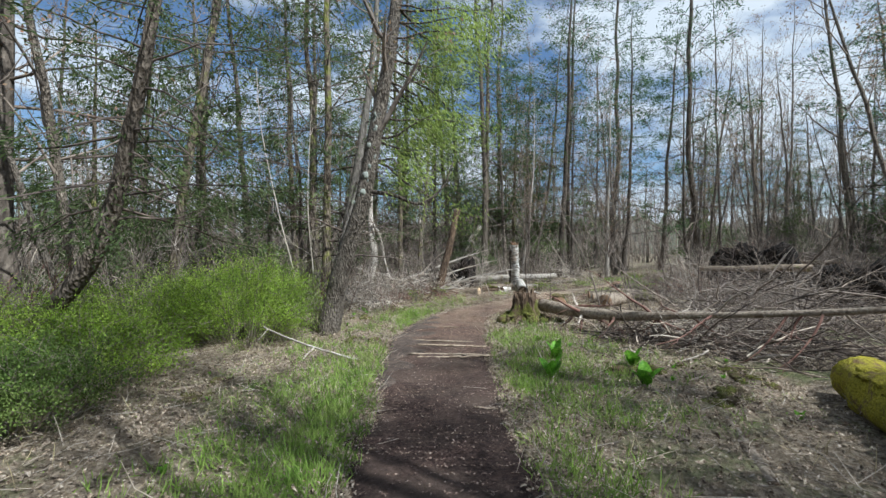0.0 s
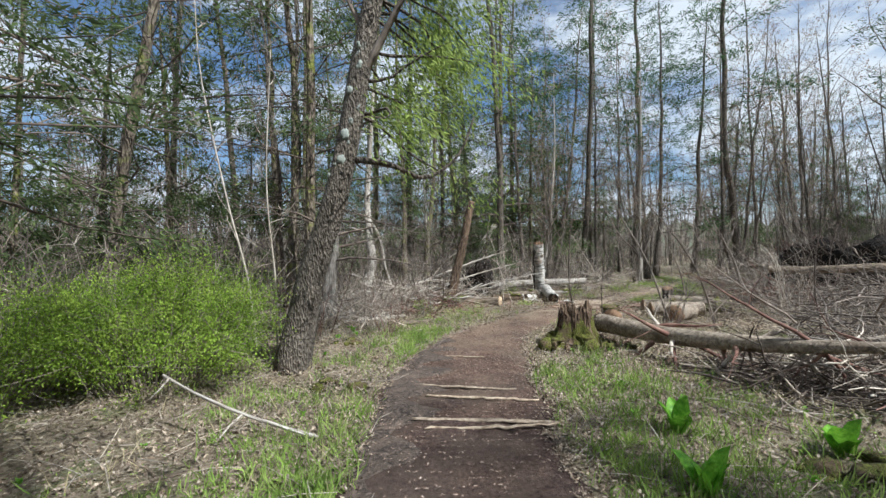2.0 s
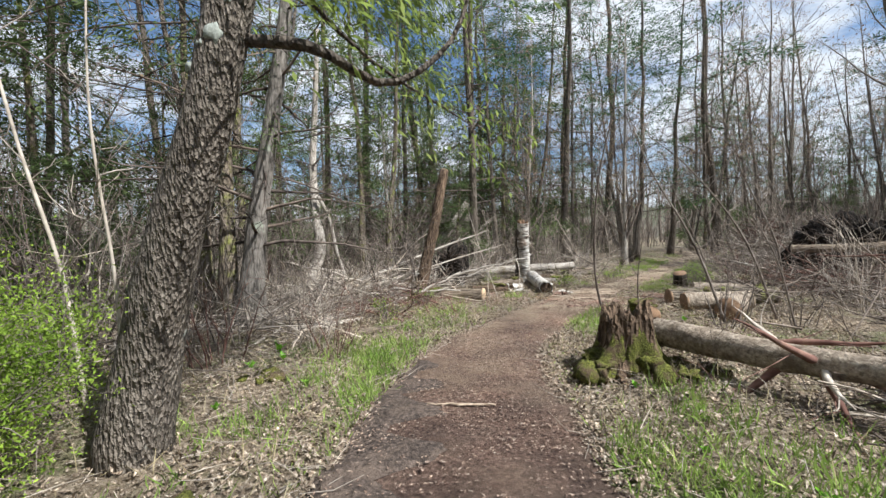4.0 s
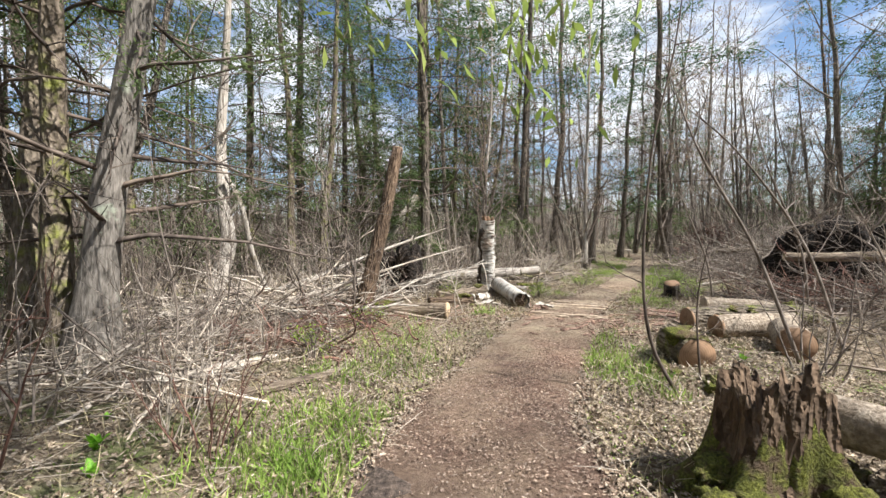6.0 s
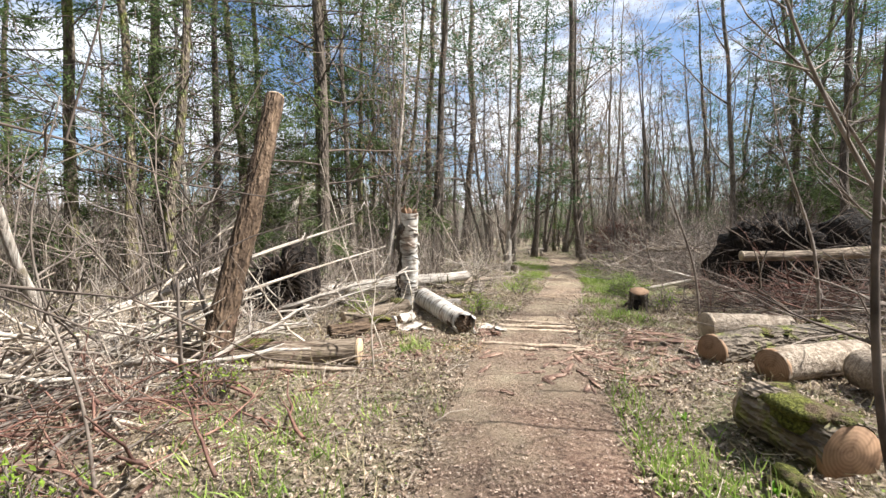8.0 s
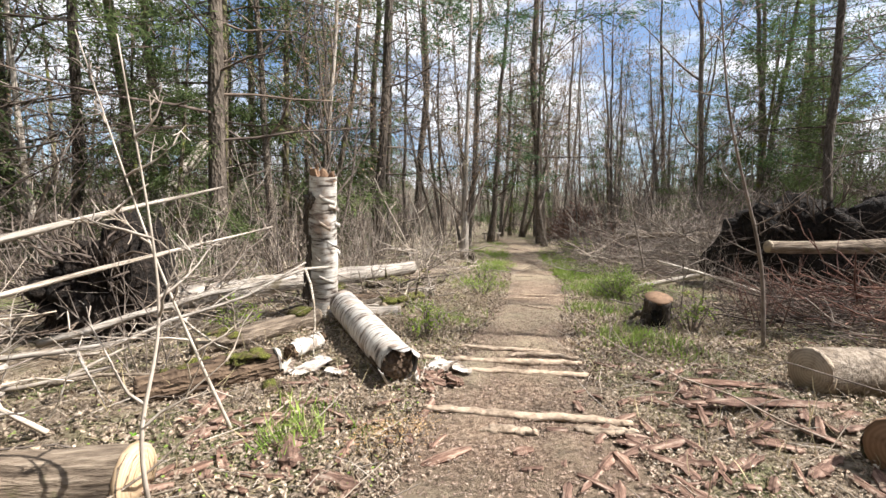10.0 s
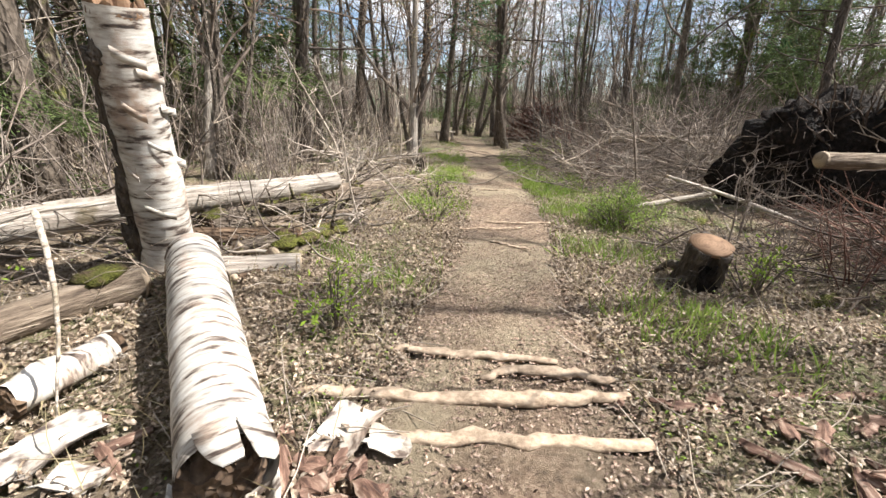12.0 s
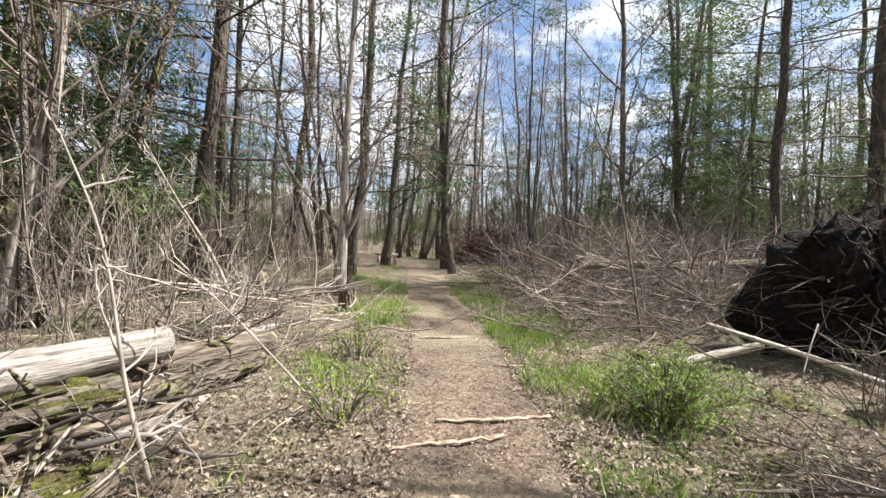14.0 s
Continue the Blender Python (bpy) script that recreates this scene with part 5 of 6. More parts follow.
leafy_shrub(14.5, 24.6, 1.0, 1.0, 0.5, 1500, "low green growth beside the path", 75, 0.05, 30, "low_shrub", "bush", 0.4)
for k, (x, y) in enumerate([(-0.95, 13.7), (-0.2, 15.2), (6.2, 19.75), (7.2, 21.0), (3.9, 17.75), (2.05, 18.9), (6.9, 16.3)]):
    leafy_shrub(x, y, 0.3, 0.3, 0.4, 260, "sparse low bright green sprigs", 80 + k, 0.04, 14, "low_shrub", "bush", 0.3)


def bare_shrub(seed, h, stems, material):
    ob = thing("bare_shrub", "leafless grey-brown shrub of thin upright stems", "shrub", None, "leafless undergrowth")
    g = np.random.default_rng(seed)
    S = Shape()
    for _ in range(stems):
        az = g.uniform(0, 2 * math.pi)
        foot = np.array((math.cos(az), math.sin(az), 0)) * g.uniform(0.0, 0.35)
        L = h * g.uniform(0.5, 1.1)
        line = limb_line(foot, (math.cos(az) * 0.35, math.sin(az) * 0.35, 1), L, 7, g, 0.2, 0.13)
        r = 0.006 + 0.004 * h * g.uniform(0.5, 1.2)
        S.tube(line, np.linspace(r, 0.003, 7), 4, cap=False)
        for _ in range(7):
            i = g.integers(2, 7)
            tw = limb_line(line[i], unit(line[i] - line[i - 1]) + g.normal(0, 0.65, 3), L * g.uniform(0.15, 0.4), 4, g, 0.3, 0.2)
            S.tube(tw, np.linspace(r * 0.5, 0.002, 4), 3, cap=False)
    part("stem", S, M[material], ob)
    return ob


bare = [bare_shrub(300 + k, h, s, mt) for k, (h, s, mt) in enumerate([(1.6, 10, "twig"), (2.4, 9, "twig"), (3.2, 8, "twig"), (2.0, 12, "twig_pale"), (1.3, 10, "twig_red"), (3.8, 7, "twig_dark")])]
used = [False] * len(bare)
g = np.random.default_rng(6)
made = 0
while made < 290:
    ang, rad = g.uniform(0, 2 * math.pi), 4 + 36 * g.uniform(0, 1) ** 0.8
    x, y = 5 + rad * math.cos(ang), 17 + rad * math.sin(ang)
    gap = trail_gap(x, y)[0]
    if gap < 1.6 or (2 < x < 13 and y < 15 and g.uniform() < 0.8) or (x < -2 and 3.5 < y < 10.5 and x > -7) or y < 2 or (gap < 3 and g.uniform() < 0.6) or (gap < 3.2 and y > 22):
        continue
    if 9.5 < x < 14 and 14 < y < 20:
        continue
    k = int(g.integers(0, 6))
    if gap < 5 and k in (2, 5) and g.uniform() < 0.7:
        k = 0
    m = pose(x, y, g1(x, y) - 0.02, 0, 0, g.uniform(0, 360)) @ Matrix.Scale(g.uniform(0.75, 1.25), 4)
    if used[k]:
        copy_thing(bare[k], m)
    else:
        bare[k].matrix_basis, used[k] = m, True
    made += 1

for n, (x, y, k, sz) in enumerate([(-2.54, 12.98, 0, 0.8), (-1.8, 11.7, 3, 0.55), (-1.9, 12.2, 0, 0.7), (-1.5, 11.5, 4, 0.6), (-3.05, 12.3, 1, 0.7), (-1.5, 13.9, 3, 0.6), (-3.4, 11.2, 0, 0.9), (-2.6, 15.2, 1, 0.7), (-0.9, 15.6, 3, 0.6), (0.2, 17.2, 3, 0.7),
                                  (1.2, 18.0, 0, 0.8), (4.6, 21.8, 0, 0.7), (6.0, 22.0, 3, 0.7), (7.0, 23.2, 1, 0.7), (9.0, 24.6, 0, 0.8), (8.2, 16.4, 0, 0.55), (7.6, 15.8, 4, 0.6), (9.2, 17.0, 0, 0.6), (4.2, 11.7, 1, 0.6), (5.2, 11.6, 0, 0.7), (11.0, 20.5, 4, 0.7), (12.6, 23.0, 0, 0.8),
                                  (13.0, 19.4, 1, 1.0), (14.5, 21.0, 3, 1.2), (15.5, 19.5, 2, 0.8), (14.0, 23.4, 1, 1.0), (16.5, 22.5, 2, 0.9), (17.5, 20.5, 3, 1.3), (12.2, 18.9, 3, 0.9), (18.5, 25.5, 2, 0.9), (10.6, 28.5, 1, 1.0), (8.4, 27.2, 2, 0.9),
                                  (6.2, 25.6, 1, 1.0), (5.2, 24.2, 3, 1.1), (3.4, 23.4, 2, 0.8), (1.9, 21.9, 3, 1.0), (0.2, 20.9, 1, 0.9), (-1.6, 19.0, 3, 1.0), (-3.8, 19.6, 2, 0.8), (-4.6, 17.4, 1, 0.9), (8.8, 13.6, 1, 0.8), (7.2, 12.4, 3, 0.9)]):
    copy_thing(bare[k], pose(x, y, g1(x, y) - 0.02, 0, 0, n * 67) @ Matrix.Scale(sz, 4))

# close thicket of thin stems between the trees behind the logs
g = np.random.default_rng(19)
for label, (x0, x1, y0, y1), count in (("dense grey thicket behind the logs", (-9, 9, 22, 34), 900), ("dense grey thicket beyond the brushwood", (12, 32, 17, 34), 800), ("grey thicket behind the shrubs", (-14, -4, 9, 22), 420)):
    for material, share in (("twig", 0.55), ("twig_dark", 0.25), ("twig_pale", 0.2)):
        S = Shape()
        for _ in range(int(count * share)):
            x, y = g.uniform(x0, x1), g.uniform(y0, y1)
            if trail_gap(x, y)[0] < 2.6 or math.hypot(x - 22.6, y - 31.6) < 3:
                continue
            h = 0.5 + 2.3 * g.uniform(0, 1) ** 1.8
            line = limb_line((x, y, -0.02), g.normal(0, 0.3, 3) + (0, 0, 1), h, 6, g, 0.0, 0.14)
            S.tube(line, np.linspace(0.006 + 0.004 * h, 0.004, 6), 3, cap=False)
            for _ in range(9):
                i = g.integers(1, 6)
                S.tube(limb_line(line[i], unit(line[i] - line[i - 1]) + g.normal(0, 0.75, 3), h * g.uniform(0.15, 0.45), 4, g, 0, 0.15), (0.007, 0.006, 0.004, 0.003), 3, cap=False)
        tagged(part("thicket", S, M[material]), label, "undergrowth", kind="stuff")

# thicket that closes the view between the far trunks
g = np.random.default_rng(9)
S = Shape()
made = 0
while made < 6400:
    ang, rad = g.uniform(0, 2 * math.pi), 20 + 52 * g.uniform(0, 1) ** 1.2
    x, y = 5 + rad * math.cos(ang), 16 + rad * math.sin(ang)
    if trail_gap(x, y)[0] < 2.5 or y < -15:
        continue
    h = 1.2 + 6.5 * g.uniform(0, 1) ** 1.7
    line = limb_line((x, y, -0.02), g.normal(0, 0.16, 3) + (0, 0, 1), h, 5, g, 0.0, 0.12)
    S.tube(line, np.linspace(0.012 + 0.006 * h, 0.008, 5), 3, cap=False)
    for _ in range(6):
        i = g.integers(1, 5)
        S.tube(limb_line(line[i], unit(line[i] - line[i - 1]) + g.normal(0, 0.7, 3), h * g.uniform(0.15, 0.4), 3, g), (0.014, 0.009, 0.006), 3, cap=False)
    made += 1
tagged(part("thicket", S, M["twig"]), "grey-brown leafless thicket deep in the wood", "undergrowth", kind="stuff")
# woods beyond the last separate trees
S = Shape()
for _ in range(1150):
    ang, rad = g.uniform(0, 2 * math.pi), g.uniform(60, 122)
    x, y = 5 + rad * math.cos(ang), 16 + rad * math.sin(ang)
    h = g.uniform(9, 17)
    line = limb_line((x, y, -0.1), g.normal(0, 0.05, 3) + (0, 0, 1), h, 5, g, 0, 0.05)
    S.tube(line, np.linspace(g.uniform(0.1, 0.22), 0.03, 5), 4, cap=False)
    for _ in range(12):
        i = g.integers(1, 5)
        S.tube(limb_line(line[i], g.normal(0, 0.6, 3) + (0, 0, 0.5), g.uniform(1.5, 4), 4, g, 0.5, 0.25), np.linspace(0.05, 0.015, 4), 3, cap=False)
tagged(part("far_woods", S, M["twig"]), "distant leafless grey woods", "woods", kind="stuff")


# ---- saplings ----
def sapling(line, r, label, seed, material="twig", limbs=9, reach=0.8, first=0.25):
    line = np.asarray(line, float)
    at = (line[0][0], line[0][1], g1(line[0][0], line[0][1]) - 0.03)
    ob = thing("sapling", label, "sapling", pose(*at))
    p = spline(line - line[0], 20)
    rad = np.linspace(r, r * 0.25, 20)
    S = Shape()
    S.tube(p, rad, 7, 0.04, True, seed)
    part("main_stem", S, M[material], ob)
    S = Shape()
    g = np.random.default_rng(seed)
    bare_crown(S, p, rad, first, limbs, reach, g, 0.5, 3, 2)
    part("twig", S, M[material], ob)
    return ob


DK, PL = "thin dark leafless sapling", "thin pale leafless sapling"
sapling([(2.53, 11.62, 0), (2.3, 11.75, 0.55), (2.25, 11.8, 1.3), (2.35, 11.8, 2.4), (2.6, 11.8, 3.4), (2.7, 11.7, 4.6)], 0.02, DK, 1, "twig_dark", 8, 0.6)
sapling([(2.95, 11.85, 0), (2.95, 11.9, 0.8), (3.0, 11.8, 1.5)], 0.013, DK, 2, "twig_dark", 4, 0.3)
sapling([(-3.35, 9.75, 0), (-3.5, 9.75, 1.3), (-3.8, 9.7, 2.6), (-4.2, 9.7, 4.6), (-4.3, 9.7, 6)], 0.022, PL, 3, "twig_pale", 8, 0.9)
sapling([(-3.0, 9.7, 0), (-3.02, 9.7, 1.2), (-3.1, 9.6, 2.8), (-3.0, 9.6, 5)], 0.02, PL, 4, "twig_pale", 8, 0.9)
sapling([(4.4, 12.0, 0), (4.1, 12.3, 1.3), (3.6, 12.6, 2.5), (3.3, 12.8, 3.6)], 0.024, "grey sapling arching over cut logs", 5, "twig", 12, 1.1)
sapling([(5.6, 12.4, 0), (5.2, 12.6, 1.4), (4.5, 12.9, 2.6), (3.9, 13.2, 3.3)], 0.024, "grey sapling arching over cut logs", 6, "twig", 12, 1.2)
sapling([(6.6, 15.4, 0), (6.4, 15.4, 1.0), (5.9, 15.5, 2.3), (5.6, 15.5, 3.4)], 0.022, "grey arching leafless sapling", 7, "twig", 10, 1.0)
sapling([(7.4, 14.2, 0), (7.2, 14.2, 1.2), (6.6, 14.3, 2.6), (6.2, 14.3, 3.8)], 0.024, "grey arching leafless sapling", 8, "twig", 12, 1.2)
sapling([(1.35, 15.65, 0), (1.32, 15.6, 0.5), (1.4, 15.7, 1.1), (1.3, 15.7, 2.2)], 0.012, PL, 9, "twig_pale", 6, 0.5)
sapling([(1.75, 16.6, 0), (1.55, 16.6, 0.6), (1.3, 16.7, 1.4), (1.0, 16.8, 2.6)], 0.013, PL, 10, "twig_pale", 8, 0.6)
sapling([(-0.75, 14.1, 0), (-0.8, 14.1, 0.6), (-0.95, 14.0, 1.5), (-0.8, 14.0, 2.3)], 0.012, PL, 11, "twig", 7, 0.5)
sapling([(-2.4, 13.4, 0), (-2.35, 13.4, 0.8), (-2.5, 13.4, 1.8), (-2.6, 13.4, 3.0)], 0.014, PL, 12, "twig", 8, 0.6)
sapling([(5.05, 19.55, 0), (4.95, 19.6, 0.5), (4.85, 19.6, 1.2), (4.7, 19.7, 1.7)], 0.013, PL, 13, "twig_pale", 5, 0.4)
sapling([(6.3, 20.3, 0), (6.0, 20.4, 0.4), (5.6, 20.6, 0.9), (5.3, 20.7, 1.2)], 0.011, PL, 14, "twig_pale", 8, 0.5)
sapling([(7.35, 16.7, 0), (7.4, 16.7, 0.5), (7.45, 16.75, 0.9)], 0.012, DK, 15, "twig", 6, 0.4)
sapling([(8.3, 16.9, 0), (8.35, 16.9, 0.6), (8.5, 17.0, 1.2)], 0.011, DK, 16, "twig", 6, 0.4)
sapling([(7.0, 24.0, 0), (6.6, 23.9, 0.9), (6.1, 23.8, 1.7), (5.7, 23.7, 2.4)], 0.03, "bare sapling leaning beside the path", 17, "twig_pale", 8, 0.9)
sapling([(7.6, 22.9, 0), (7.7, 22.9, 0.9), (7.6, 23.0, 1.9), (7.8, 23.0, 2.8)], 0.016, PL, 18, "twig_pale", 9, 0.7)
sapling([(10.4, 19.2, 0), (10.1, 19.3, 1.2), (9.8, 19.4, 2.2), (9.2, 19.5, 3.0)], 0.02, "grey arching leafless sapling", 19, "twig", 10, 1.0)
sapling([(6.6, 10.9, 0), (6.5, 10.9, 0.9), (6.6, 10.9, 1.8), (6.9, 10.9, 2.4)], 0.018, DK, 20, "twig_dark", 8, 0.7)
sapling([(5.0, 11.4, 0), (4.7, 11.4, 1.1), (4.2, 11.5, 2.1)], 0.016, DK, 21, "twig", 8, 0.7)


# ---- roots across the path ----
def surface_root(points, r, seed):
    p = spline([(x, y, 0.026) for x, y in points], 16)
    g = np.random.default_rng(seed)
    c = p.mean(0)
    p = p + g.normal(0, 0.012, p.shape) * (1, 1, 0.5)
    rad = r * (0.55 + 0.45 * np.sin(np.linspace(0.25, 2.9, 16))) * (1 + g.normal(0, 0.12, 16))
    S = Shape()
    S.tube(p - c, rad, 8, 0.12, True, seed)
    ob = part("tree_root", S, M["root"])
    ob.matrix_basis = Matrix.Translation(c) @ Matrix.Diagonal((1, 1, 0.6, 1))
    return tagged(ob, "worn bare tree root crossing the path", "tree root", "roots across the path")


ROOTS = [([(-0.59, 8.12), (0.0, 8.0), (0.56, 7.85)], 0.022), ([(-0.48, 7.71), (0.2, 7.6), (0.74, 7.52)], 0.026), ([(-0.44, 6.79), (0.2, 6.8), (0.77, 6.87)], 0.022), ([(-0.6, 7.05), (0.2, 6.95), (0.88, 6.9)], 0.03),
         ([(2.96, 16.16), (3.24, 15.9), (3.62, 15.57), (4.10, 15.18)], 0.045), ([(3.44, 17.2), (4.17, 16.6), (4.8, 16.18)], 0.05), ([(3.63, 16.64), (4.1, 16.3), (4.53, 15.94)], 0.045),
         ([(4.02, 17.3), (4.4, 16.95), (4.76, 16.58)], 0.035), ([(4.3, 16.75), (4.6, 16.6), (4.85, 16.3)], 0.04), ([(3.14, 15.62), (3.3, 15.55), (3.44, 15.43)], 0.045), ([(3.7, 15.32), (3.85, 15.2), (4.0, 15.08)], 0.045),
         ([(0.35, 4.6), (0.6, 4.55)], 0.012), ([(-0.3, 9.6), (0.3, 9.5)], 0.015), ([(2.3, 12.9), (2.5, 12.75)], 0.03)]
g = np.random.default_rng(14)
k0 = int(np.argmin(np.hypot(trail[:, 0] - 6.2, trail[:, 1] - 18.4)))
for k in range(k0, 400, 3):
    if g.uniform() < 0.25:
        continue
    c, w, nn = trail[k, :2], trail[k, 2], norm[k]
    a, b = sorted(g.uniform(-1.0, 1.0, 2))
    if b - a < 0.35:
        continue
    sl = dirs[k] * g.normal(0, 0.04)
    ROOTS.append(([tuple(c + nn * w * a - sl), tuple(c + nn * w * (a + b) / 2 + g.normal(0, 0.03, 2)), tuple(c + nn * w * b + sl)], g.uniform(0.014, 0.026)))
for k, (pts, r) in enumerate(ROOTS):
    surface_root(pts, r, k)


# ---- small plants ----
def cabbage(seed, size):
    ob = thing("skunk_cabbage", "bright green broad-leaved skunk cabbage plant", "plant", None, "skunk cabbage plants")
    g = np.random.default_rng(seed)
    count = int(g.integers(4, 7))
    for k in range(count):
        az = k * 2.4 + g.uniform(-0.3, 0.3)
        L, W = size * g.uniform(0.75, 1.15), size * g.uniform(0.2, 0.3)
        open_ = g.uniform(0.25, 0.75)
        t = np.linspace(0, 1, 8)
        r = L * (t * open_ * 0.8 + 0.25 * t * t * open_)
        z = L * (t - 0.30 * open_ * t * t)
        wid = W * np.sin(np.clip(t * 0.93 + 0.07, 0, 1) * np.pi) ** 0.7 * (1.1 - 0.3 * t)
        mid = np.stack([r * math.cos(az), r * math.sin(az), z - 0.02], -1)
        side = np.array((-math.sin(az), math.cos(az), 0))
        out = np.array((math.cos(az), math.sin(az), -0.3))
        rows = [mid + side * wid[:, None] * f + (np.array((0, 0, 1)) - out * 0.4) * (abs(f) * wid * 0.35 + 0.012 * np.sin(t * 14 + f * 4))[:, None] for f in (-1, -0.5, 0, 0.5, 1)]
        v = np.vstack(rows)
        j = np.arange(7)
        S = Shape()
        S.add(v, np.vstack([np.stack([8 * q + j, 8 * q + j + 1, 8 * (q + 1) + j + 1, 8 * (q + 1) + j], -1) for q in range(4)]))
        part("leaf", S, M["cabbage"], ob)
    return ob


PLANTS = [(1.45, 5.69, 0.32), (2.78, 6.21, 0.3), (2.5, 5.2, 0.3), (1.75, 6.6, 0.3), (3.58, 4.23, 0.3), (-2.64, 4.72, 0.22), (-2.13, 3.18, 0.25), (1.89, 5.22, 0.24), (2.94, 5.42, 0.25), (3.57, 5.4, 0.25),
          (-1.56, 10.3, 0.3), (-2.27, 9.82, 0.25), (-1.70, 7.17, 0.22), (1.71, 7.76, 0.34), (1.56, 7.03, 0.26), (2.19, 7.36, 0.28), (-2.25, 11.65, 0.42), (1.72, 9.7, 0.25), (3.22, 13.27, 0.24), (2.73, 12.36, 0.28),
          (2.79, 12.07, 0.26), (3.89, 12.24, 0.3), (-2.35, 10.9, 0.34), (1.5, 8.4, 0.22), (2.7, 7.9, 0.26), (3.3, 7.2, 0.24), (-2.9, 6.6, 0.2), (-3.3, 5.9, 0.2), (1.2, 16.6, 0.15), (3.2, 5.9, 0.22), (2.3, 5.9, 0.2), (4.2, 6.3, 0.24), (-2.09, 11.3, 0.34), (-2.5, 12.3, 0.2)]
protos = [cabbage(400 + k, 1.0) for k in range(4)]
for n, (x, y, size) in enumerate(PLANTS):
    m = pose(x, y, g1(x, y) - 0.01, 0, 0, n * 83 % 360) @ Matrix.Scale(size * 1.05, 4)
    if n < 4:
        protos[n].matrix_basis = m
    else:
        copy_thing(protos[n % 4], m)

# green grass in tufts along the edges of the path, dry stalks between
TUFTS = [(-1.12, 2.4, 0.25, 0.9, 900), (-1.2, 3.6, 0.35, 1.0, 1000), (-1.25, 5.2, 0.4, 1.0, 900), (-0.75, 9.4, 0.35, 0.8, 700), (-0.9, 11.0, 0.4, 0.7, 700), (1.1, 3.0, 0.3, 0.9, 500), (1.2, 5.4, 0.35, 1.0, 700), (9.6, 20.9, 0.6, 1.0, 1500), (11.6, 23.4, 0.8, 1.2, 1600), (8.3, 18.9, 0.5, 0.6, 700), (8.6, 22.6, 0.4, 0.8, 700), (11.4, 26.0, 0.5, 1.2, 700),
         (2.0, 5.2, 0.8, 1.4, 800), (2.4, 7.2, 0.8, 1.2, 900), (1.25, 8.2, 0.4, 0.9, 500), (-1.8, 5.0, 0.6, 1.4, 700), (-1.1, 4.2, 0.45, 1.6, 900), (-1.25, 6.6, 0.5, 1.4, 900), (1.35, 6.6, 0.6, 1.7, 800), (1.3, 4.2, 0.5, 1.2, 350), (-1.6, 3.0, 0.6, 0.8, 500), (-0.95, 10.4, 0.6, 0.9, 600), (-0.75, 11.8, 0.5, 0.8, 700), (2.45, 12.6, 0.3, 0.9, 700),
         (2.9, 13.7, 0.4, 0.6, 400), (0.3, 14.3, 0.7, 0.8, 350), (9.0, 20.3, 0.5, 0.9, 500), (10.6, 21.8, 0.8, 1.4, 900), (13.6, 25.2, 0.9, 1.6, 900), (9.6, 23.4, 0.5, 1.2, 600), (12.0, 26.4, 0.6, 1.5, 600), (5.8, 16.3, 0.35, 0.6, 450), (6.9, 17.6, 0.4, 0.7, 350),
         (4.6, 18.6, 0.4, 0.8, 250), (6.9, 20.6, 0.4, 0.8, 350), (2.1, 16.2, 0.25, 0.3, 150), (-2.4, 7.6, 0.5, 0.7, 350), (1.9, 9.0, 0.35, 0.7, 350), (-0.3, 13.0, 0.6, 0.6, 300), (15.4, 30.8, 0.6, 1.2, 300), (-1.8, 9.3, 0.4, 0.5, 250), (8.0, 18.2, 0.5, 0.6, 300)]
g = np.random.default_rng(21)
at, tall = [], []
for x, y, sx, sy, n in TUFTS:
    c = np.stack([g.normal(x, sx * 0.6, n // 8 + 1), g.normal(y, sy * 0.6, n // 8 + 1)], -1)
    p = np.repeat(c, 18, 0) + g.normal(0, 0.06, (len(c) * 18, 2))
    keep = trail_gap(p[:, 0], p[:, 1]) > -0.12
    p = p[keep]
    at.append(np.column_stack([p, gz(p[:, 0], p[:, 1]) - 0.01]))
    tall.append(0.04 + 0.2 * g.uniform(0, 1, len(p)) ** 2)
at, tall = np.vstack(at), np.concatenate(tall)
S = Shape()
way = g.normal(0, 0.5, at.shape) + (0, 0, 1)
S.leaves(at, way, g.normal(0, 1, at.shape) * (1, 1, 0.1), tall, 0.009, 0.12)
tagged(part("grass", S, M["grass"]), "tufts of fresh green grass along the path", "grass", kind="stuff")


def off_bark(p):
    """Keeps points away from the bark-strewn ground."""
    return p[np.hypot((p[:, 0] - 4.3) / 1.25, (p[:, 1] - 14.85) / 0.95) > 1]


def scatter(n, reach, seed, edge=0.0):
    """Points beside the path, denser near it."""
    g = np.random.default_rng(seed)
    k = g.integers(46, 400, n)
    off = g.choice([-1, 1], n) * (trail[k, 2] + edge + reach * g.uniform(0, 1, n) ** 1.4)
    p = trail[k, :2] + norm[k] * off[:, None] + dirs[k] * g.uniform(-0.1, 0.1, n)[:, None]
    return p[trail_gap(p[:, 0], p[:, 1]) > edge - 0.05], g


p, g = scatter(12000, 3.5, 31, 0.0)
at = np.column_stack([p, gz(p[:, 0], p[:, 1])])
S = Shape()
S.leaves(at, g.normal(0, 0.7, at.shape) + (0, 0, 0.55), g.normal(0, 1, at.shape), g.uniform(0.08, 0.34, len(at)), 0.006, 0.06)
tagged(part("dry_grass", S, M["straw"]), "dry straw-coloured stalks among dead leaves", "dry grass", kind="stuff")

